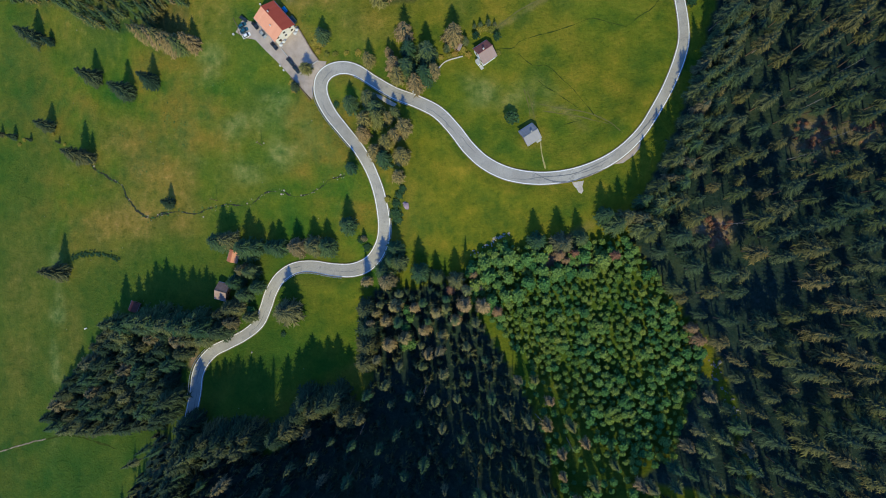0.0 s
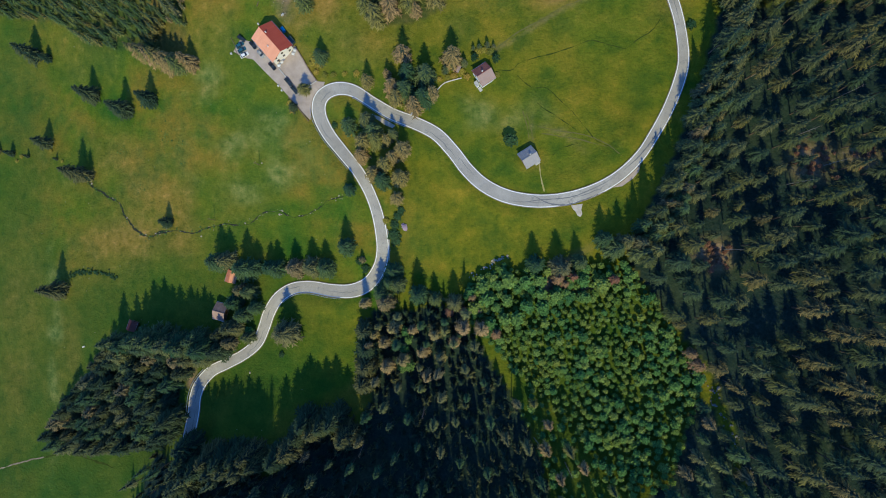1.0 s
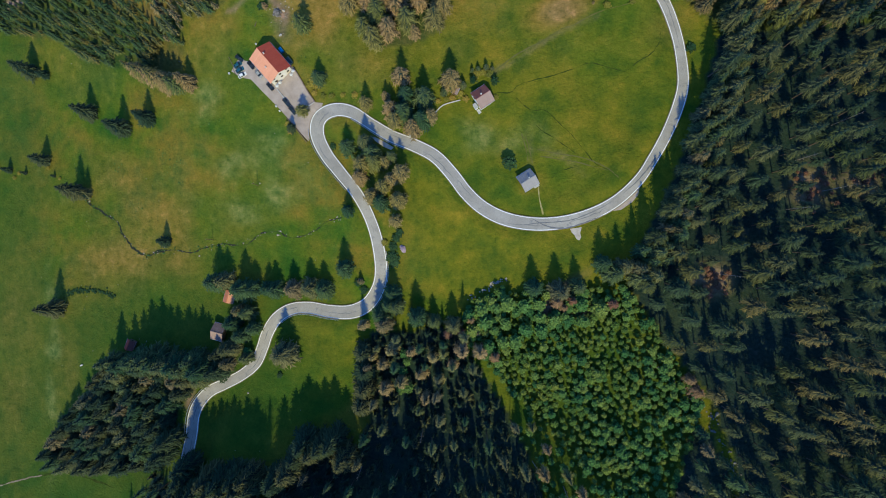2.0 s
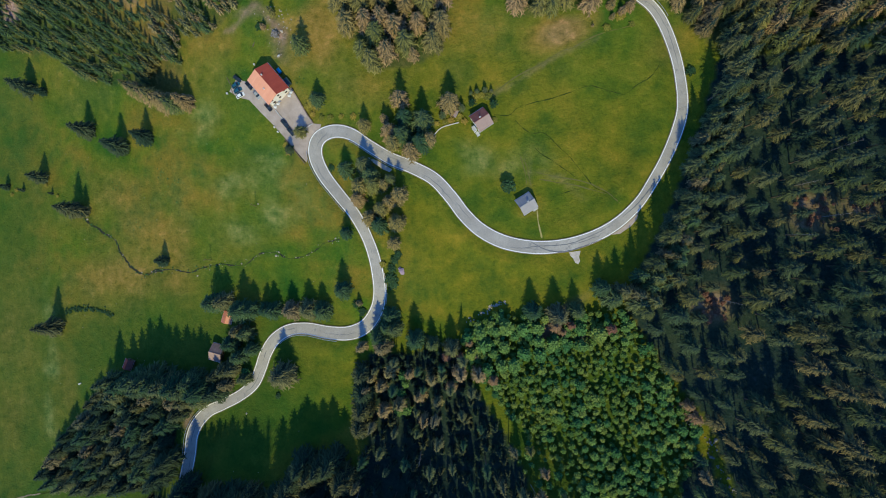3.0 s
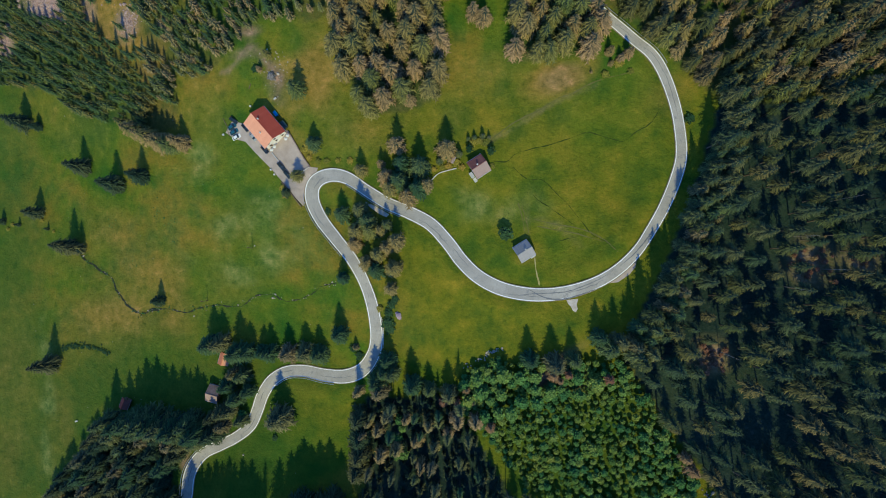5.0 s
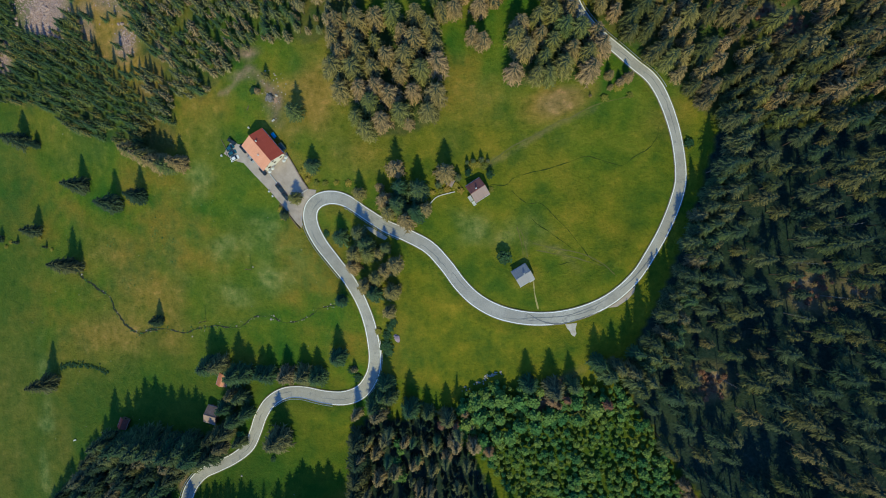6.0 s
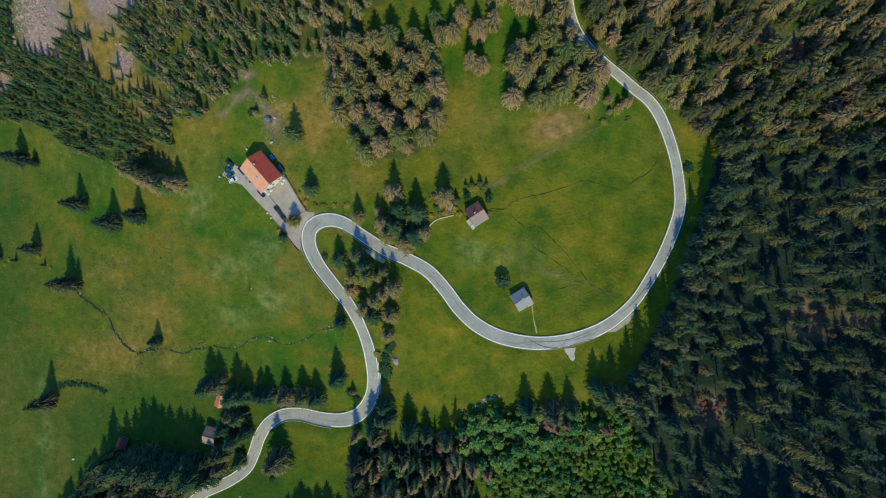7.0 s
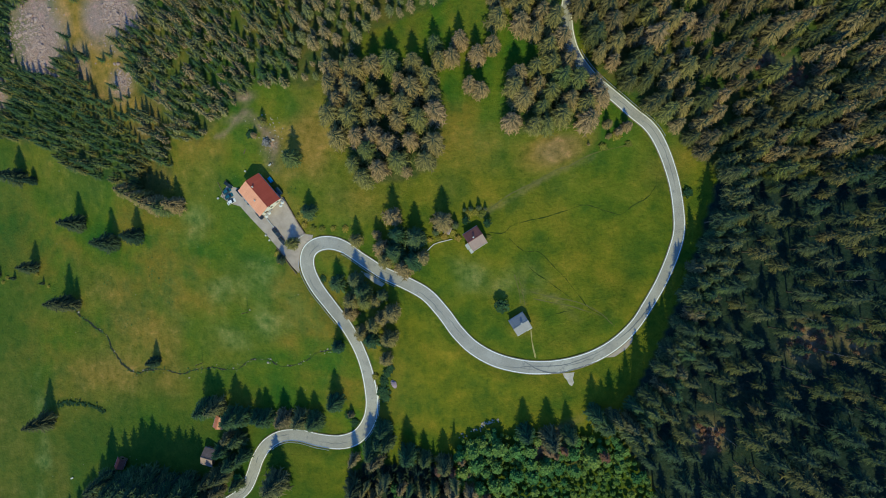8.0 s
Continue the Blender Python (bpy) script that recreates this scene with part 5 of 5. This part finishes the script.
HAIRPIN = [(-53.3, 32.7, 14.9), (-44.6, 34.1, 14.1), (-41.3, 29.4, 15.0), (-46.6, 25.1, 15.0), (-40.3, 25.5, 15.0), (-35.5, 25.3, 12.0), (-33.0, 17.6, 14.0), (-28.5, 19.9, 17.8), (-38.3, 7.7, 15.0), (-42.0, 10.7, 14.0), (-31.1, -0.2, 14.0), (-36.9, 14.5, 16.0), (-29.9, 8.6, 15.0), (-47.9, 19.6, 13.0), (-32.9, 28.0, 10.0)]
LOWER_EDGE = [(29.0, -30.3, 15.7), (38.9, -31.7, 18.6), (46.4, -29.3, 15.3), (57.0, -19.9, 15.6), (64.1, -20.9, 17.9), (60.7, -23.6, 17.0), (-22.0, -43.7, 20.2), (-14.2, -45.0, 14.4), (-5.2, -46.3, 16.9), (-36.7, -46.3, 19.0), (-35.0, -37.5, 18.0), (-33.2, -33.0, 16.5), (-38.6, -42.5, 19.0), (-31.5, -39.0, 17.0)]
NORTHERN = [(-72.7, 87.2, 16.9), (-22.3, 81.2, 10.9), (-88.2, 105.0, 8.1), (-92.1, 99.0, 5.5), (9.3, 113.5, 17.0), (4.5, 115.5, 16.0), (-2.8, 127.4, 16.0), (-7.6, 126.3, 15.0), (8.0, 128.3, 16.0), (13.9, 131.6, 15.0), (0.8, 134.3, 15.0), (-10.0, 132.3, 15.0), (61.6, 99.5, 8.0), (66.0, 96.5, 7.0), (69.5, 98.5, 9.0), (62.5, 95.0, 5.0), (54.5, 91.7, 3.0)]
WOOD_CORNER = [(-161.7, 76.6, 15.0), (-154.0, 72.6, 16.0), (-146.1, 69.5, 16.5), (-139.4, 67.3, 15.5), (-134.8, 69.1, 14.5), (-150.0, 71.2, 17.0), (-142.5, 68.4, 17.0), (-158.0, 74.6, 16.0)]
FOREST_FRONT = [(-110, -116.5, 25.0), (-104, -115.5, 25.0), (-98, -115.0, 24.0), (-117, -117.0, 23.0), (-85.5, -116.0, 25.0), (-79.5, -111.5, 26.0), (-73.6, -100.5, 26.0), (-69.5, -104.0, 24.0), (-65.8, -101.5, 25.0), (-60.4, -100.0, 26.0), (-55.5, -106.0, 25.0), (-47.5, -84.0, 24.0), (-46.5, -76.0, 23.0), (-46.0, -68.0, 22.0), (-46.5, -60.0, 21.0), (-76.5, -106.0, 24.0), (-107.0, -120.0, 25.0), (-113.5, -120.5, 25.0), (-101.0, -119.5, 25.0), (-95.5, -118.5, 22.0), (-121.0, -121.0, 24.0)]
LOWER_BEND = [(-129.5, -112.5, 24.0), (-129.0, -118.0, 26.0), (-131.0, -123.5, 25.0), (-130.5, -129.5, 26.0), (-132.5, -136.0, 26.0), (-126.0, -121.5, 25.0), (-127.5, -127.0, 27.0), (-133.0, -143.0, 26.0)]
GARDEN = [(2.8, 64.6, 4.0), (5.2, 65.0, 4.5), (8.9, 65.4, 5.5), (11.6, 65.0, 4.0), (-9.6, 55.0, 7.0), (-6.6, 57.0, 6.0), (-1.2, 58.3, 6.5), (-8.0, 58.0, 5.0)]
for row, group in ((PASTURE, "spruces on the pasture"), (ROAD_ROW, "row of spruces above the lower road"), (BARN_ROW, "spruces round the barns"), (CHALET_ROW, "spruces between road and chalet"), (HAIRPIN, "spruces inside the hairpin"), (LOWER_EDGE, "spruces along the thicket's edge"), (NORTHERN, "spruces on the upper meadow"), (GARDEN, "young spruces in the chalet garden"), (LOWER_BEND, "tall spruces over the lowest bend of the road"), (WOOD_CORNER, "tall spruces at the corner of the young wood"), (FOREST_FRONT, "tall dark spruces at the front of the lower forest")):
    for x, y, h in row:
        h += 3.0 if row is WOOD_CORNER else 0.0
        if row is BARN_ROW and x < -120:
            y, h = y - 4.5, h + 6.0
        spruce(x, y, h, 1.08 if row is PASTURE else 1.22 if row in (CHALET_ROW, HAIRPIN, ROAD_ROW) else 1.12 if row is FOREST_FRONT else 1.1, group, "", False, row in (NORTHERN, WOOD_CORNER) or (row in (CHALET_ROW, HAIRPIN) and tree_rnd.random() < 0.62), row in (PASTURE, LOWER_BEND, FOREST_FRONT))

# ---- woods ----
CLEARINGS = [(-170.2, -62.5, 6.5), (-119.6, -52, 7), (99.9, -25.8, 7), (138.7, 11.8, 9), (156.4, 13.1, 6), (134.1, 116.8, 8), (123.5, 124.1, 5), (99.6, 111.2, 5), (112, -50, 8), (98, -36, 5), (102, 130.7, 3.6), (104, 123, 3.6), (105.6, 115, 3.6), (107.2, 106, 4), (92, 142, 4.5), (122, 30, 5), (150, -30, 5), (136, -10, 4.5), (165, 40, 4.5), (126, -85, 4.5)]


def uncut(x, y):
    return all((x - a) ** 2 + (y - b) ** 2 > c * c for a, b, c in CLEARINGS) and off_road(x, y, 5.5)


for poly, gap, lo, hi, seed, group in ((WEST_WOOD, 5.6, 15, 21, 6, "spruces beside the lower road"), (GROVE, 6.9, 15, 21, 7, "spruces of the meadow grove"), (NORTH_GROVE, 5.6, 15, 20, 8, "spruces beside the pass road"), (UPPER_GROVE, 5.6, 15, 20, 9, "spruces beside the pass road")):
    for x, y in scatter(poly, gap, seed, lambda x, y: off_road(x, y, 3.7) and all((x - a) ** 2 + (y - b) ** 2 > c * c for a, b, c in CLEARINGS[:2])):
        spruce(x, y, tree_rnd.uniform(lo, hi), 1.2, group, "tall spruce with tan-tipped drooping boughs in a dense stand", True, poly != WEST_WOOD, poly == WEST_WOOD and tree_rnd.random() < 0.6)
sparse = random.Random(17)


def above_scree(x, y):
    """Between the scree tongues the young wood stands close, on the yellow slope only here and there."""
    if ((x + 217) / 19) ** 2 + ((y - 156) / 19) ** 2 < 1 or ((x + 165) / 17) ** 2 + ((y - 164) / 15) ** 2 < 1:
        return False
    if 0.5 + 0.5 * math.sin(x / 6 + 1.3 * math.sin(y / 9)) * math.sin(y / 5 + 1.1 * math.sin(x / 8)) < 0.17:
        return False
    if ((x + 145.5) / 12.5) ** 2 + ((y - 80.5) / 8.5) ** 2 < 1:  # the shaded hollow behind the wood's corner
        return False
    slant = abs((x + 178) + (y - 142) * 0.75)
    return not (slant < 16 and y > 112 and x < -148) or sparse.random() < 0.006


def off_felled(x, y):
    """Away from the brown felled strip that runs down into the thicket."""
    u = min(1, max(0, ((x - 51) * -19 + (y + 24) * -16) / (19 * 19 + 16 * 16)))
    return math.hypot(x - 51 + 19 * u, y + 24 + 16 * u) > 2.4


for poly, gap, heights, seed, label in (
    (EAST_WOOD, 6.9, (14, 26), 1, "dense dark spruce forest on the eastern slope"),
    (NORTH_EAST_WOOD, 5.6, (13, 22), 2, "olive and brown spruce forest above the road"),
    (SOUTH_WOOD, 9.0, (18, 29), 3, "tall dark spruce forest below the road"),
    (GULLY_WOOD, 5.0, (10, 19), 6, "dark spruces along the forest gully"),
    (EAST_EDGE, 4.3, (17, 22), 7, "dense spruces along the forest edge beside the road"),
    (SCREE_WOOD, 3.2, (6, 13), 4, "young dense green spruce wood below the scree"),
    (SCREE_WOOD_EAST, 3.2, (6, 13), 10, "young dense olive and tan spruce wood beside the scree"),
    (NORTH_WOOD, 4.4, (9, 16), 9, "tan and olive spruce wood above the grove"),
):
    keep = above_scree if seed in (4, 10) else (lambda x, y: off_road(x, y, 3.9) and all((x - a) ** 2 + (y - b) ** 2 > c * c for a, b, c in CLEARINGS)) if seed == 2 else uncut
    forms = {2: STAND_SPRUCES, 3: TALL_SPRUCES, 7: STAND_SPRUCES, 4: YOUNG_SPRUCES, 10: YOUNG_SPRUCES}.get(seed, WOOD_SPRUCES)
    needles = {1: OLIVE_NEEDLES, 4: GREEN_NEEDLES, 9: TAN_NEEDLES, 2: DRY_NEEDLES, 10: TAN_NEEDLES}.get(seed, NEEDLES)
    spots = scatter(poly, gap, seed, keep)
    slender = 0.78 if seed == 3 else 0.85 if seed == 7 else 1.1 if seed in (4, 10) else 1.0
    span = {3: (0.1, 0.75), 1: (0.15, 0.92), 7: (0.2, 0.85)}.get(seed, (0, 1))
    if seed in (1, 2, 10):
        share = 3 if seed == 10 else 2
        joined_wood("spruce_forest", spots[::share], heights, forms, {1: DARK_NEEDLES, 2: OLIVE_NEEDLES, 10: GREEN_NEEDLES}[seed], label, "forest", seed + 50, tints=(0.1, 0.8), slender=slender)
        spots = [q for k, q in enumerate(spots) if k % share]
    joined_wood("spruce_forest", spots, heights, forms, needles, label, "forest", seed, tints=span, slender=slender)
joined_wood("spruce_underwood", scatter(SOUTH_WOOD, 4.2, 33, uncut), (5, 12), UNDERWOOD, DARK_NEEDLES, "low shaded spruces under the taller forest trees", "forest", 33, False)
UPPER_GLADE = [(1, -42), (14, -36), (25, -37), (53, -36), (60, -38), (50, -44), (30, -50), (14, -56), (0, -53)]
thicket = scatter(GLADE, 2.3, 5, off_felled)
fresh_share = [math.sin(x / 6.5 + 1.7 * math.sin(y / 8)) * math.sin(y / 5.5 + 1.3 * math.sin(x / 9)) + 0.55 * math.sin(x * 7.1 + y * 3.3) for x, y in thicket]
joined_wood("broadleaf_thicket", [q for q, f in zip(thicket, fresh_share) if f <= 0.12], (2.6, 6.4), BROADLEAVES, LEAVES, "fresh green young broadleaf thicket with rounded crowns", "forest", 5)
joined_wood("broadleaf_thicket", [q for q, f in zip(thicket, fresh_share) if f > 0.12], (2.2, 5.4), BROADLEAVES, LIME_LEAVES, "lime green clumps of young leaves in the thicket", "forest", 6)
joined_wood("broadleaf_wood", scatter(UPPER_GLADE, 5.0, 15, off_felled), (6, 10), BROADLEAVES, LEAVES, "green broadleaf trees at the meadow's lower edge", "forest", 15)

joined_wood("broadleaf_thicket", scatter(LOWER_GLADE, 3.6, 61), (2.6, 6.5), BROADLEAVES, LEAVES, "thin green broadleaf growth below the thicket", "forest", 61)
joined_wood("spruce_forest", scatter(LOWER_GLADE, 8.0, 62), (12, 19), WOOD_SPRUCES, DRY_NEEDLES, "scattered tan spruces below the thicket", "forest", 62, slender=0.85)

rust_rnd = np.random.RandomState(41)
rust_spots = [tuple(q) for cx, cy, cr, n in ((99.9, -25.8, 3.2, 26), (138.7, 11.8, 4.0, 30), (156.4, 13.1, 2.6, 14), (134.1, 116.8, 3.5, 22), (123.5, 124.1, 2.4, 10), (99.6, 111.2, 2.0, 10)) for q in rust_rnd.normal((cx, cy), cr, (n, 2))]
joined_wood("dead_brush", rust_spots, (1.0, 2.4), shrub_forms, RUST, "rusty brown felled brush in small forest clearings", "brush", 42, False)
joined_wood("tan_spruces", [(-47, -47), (-33, -58), (-25, -59), (-15, -61), (-10, -59), (-20, -69), (-12, -71), (-38, -65), (-43, -62), (-2, -57), (6, -58), (-6, -64), (-29, -73), (-37, -76), (-18, -80)], (14, 20), STAND_SPRUCES, TAN_NEEDLES, "tan-tipped spruces at the sunny edge of the lower forest", "forest", 44, slender=0.85)
joined_wood("broadleaf_wood", [(-28.5, -60), (-27.5, -64), (-29, -68), (-28, -72), (-26.5, -76), (-30, -77)], (6, 9), BROADLEAVES, LEAVES, "narrow strip of bright green broadleaf trees in the lower forest", "forest", 45)
rusty_edge = [(2, -44), (5, -50), (-2, -50), (-8, -51), (38, -36), (41, -38), (44, -35), (60, -36), (88, -66), (90, -70), (12, -60)]
joined_wood("rusty_spruces", rusty_edge, (9, 14), STAND_SPRUCES, RUST, "rusty brown dying spruces at the thicket's edge", "forest", 43)


def dead_spruce(x, y, h, lean, turn):
    t = thing("dead_spruce", pose(x, y, land_at(x, y), lean, 0, turn) @ Matrix.Diagonal((h / 20,) * 3 + (1,)), "bleached dead spruce trunk with bare twigs", "tree", "dead spruces in the forest")
    V, F = trunk_geometry(20.0, 0.2)
    part("trunk", mesh("trunk", V, F, DEADWOOD), t)
    for k in range(14):
        z, a, r = 6 + k * 0.95, k * 2.4, 1.9 - 0.09 * k
        c, s = math.cos(a), math.sin(a)
        V = [(0, 0, z - 0.06), (0, 0, z + 0.06), (r * c, r * s, z - 0.35), (0.06 * s, -0.06 * c, z)]
        part("branch", mesh("branch", V, [(0, 1, 2), (1, 3, 2), (3, 0, 2)], DEADWOOD), t)


DEADWOOD = worn("bleached_deadwood", (0.17, 0.15, 0.13), (0.34, 0.30, 0.26), 1.2, 0.9, 8)
for x, y, h, lean, turn in ((103, -24, 17, 3, 20), (141, 9, 18, 2, 80), (147, 36, 19, 2, 130), (152, 30, 17, 5, 200), (128, 2, 18, 3, 10), (133, 22, 19, 3, 300), (118, 48, 18, 2, 40), (150, -20, 17, 4, 90), (-20, -95, 20, 2, 30), (-48, -112, 19, 3, 70), (28, -104, 16, 5, 140), (40, -112, 16, 4, 10)):
    dead_spruce(x, y, h, lean, turn)
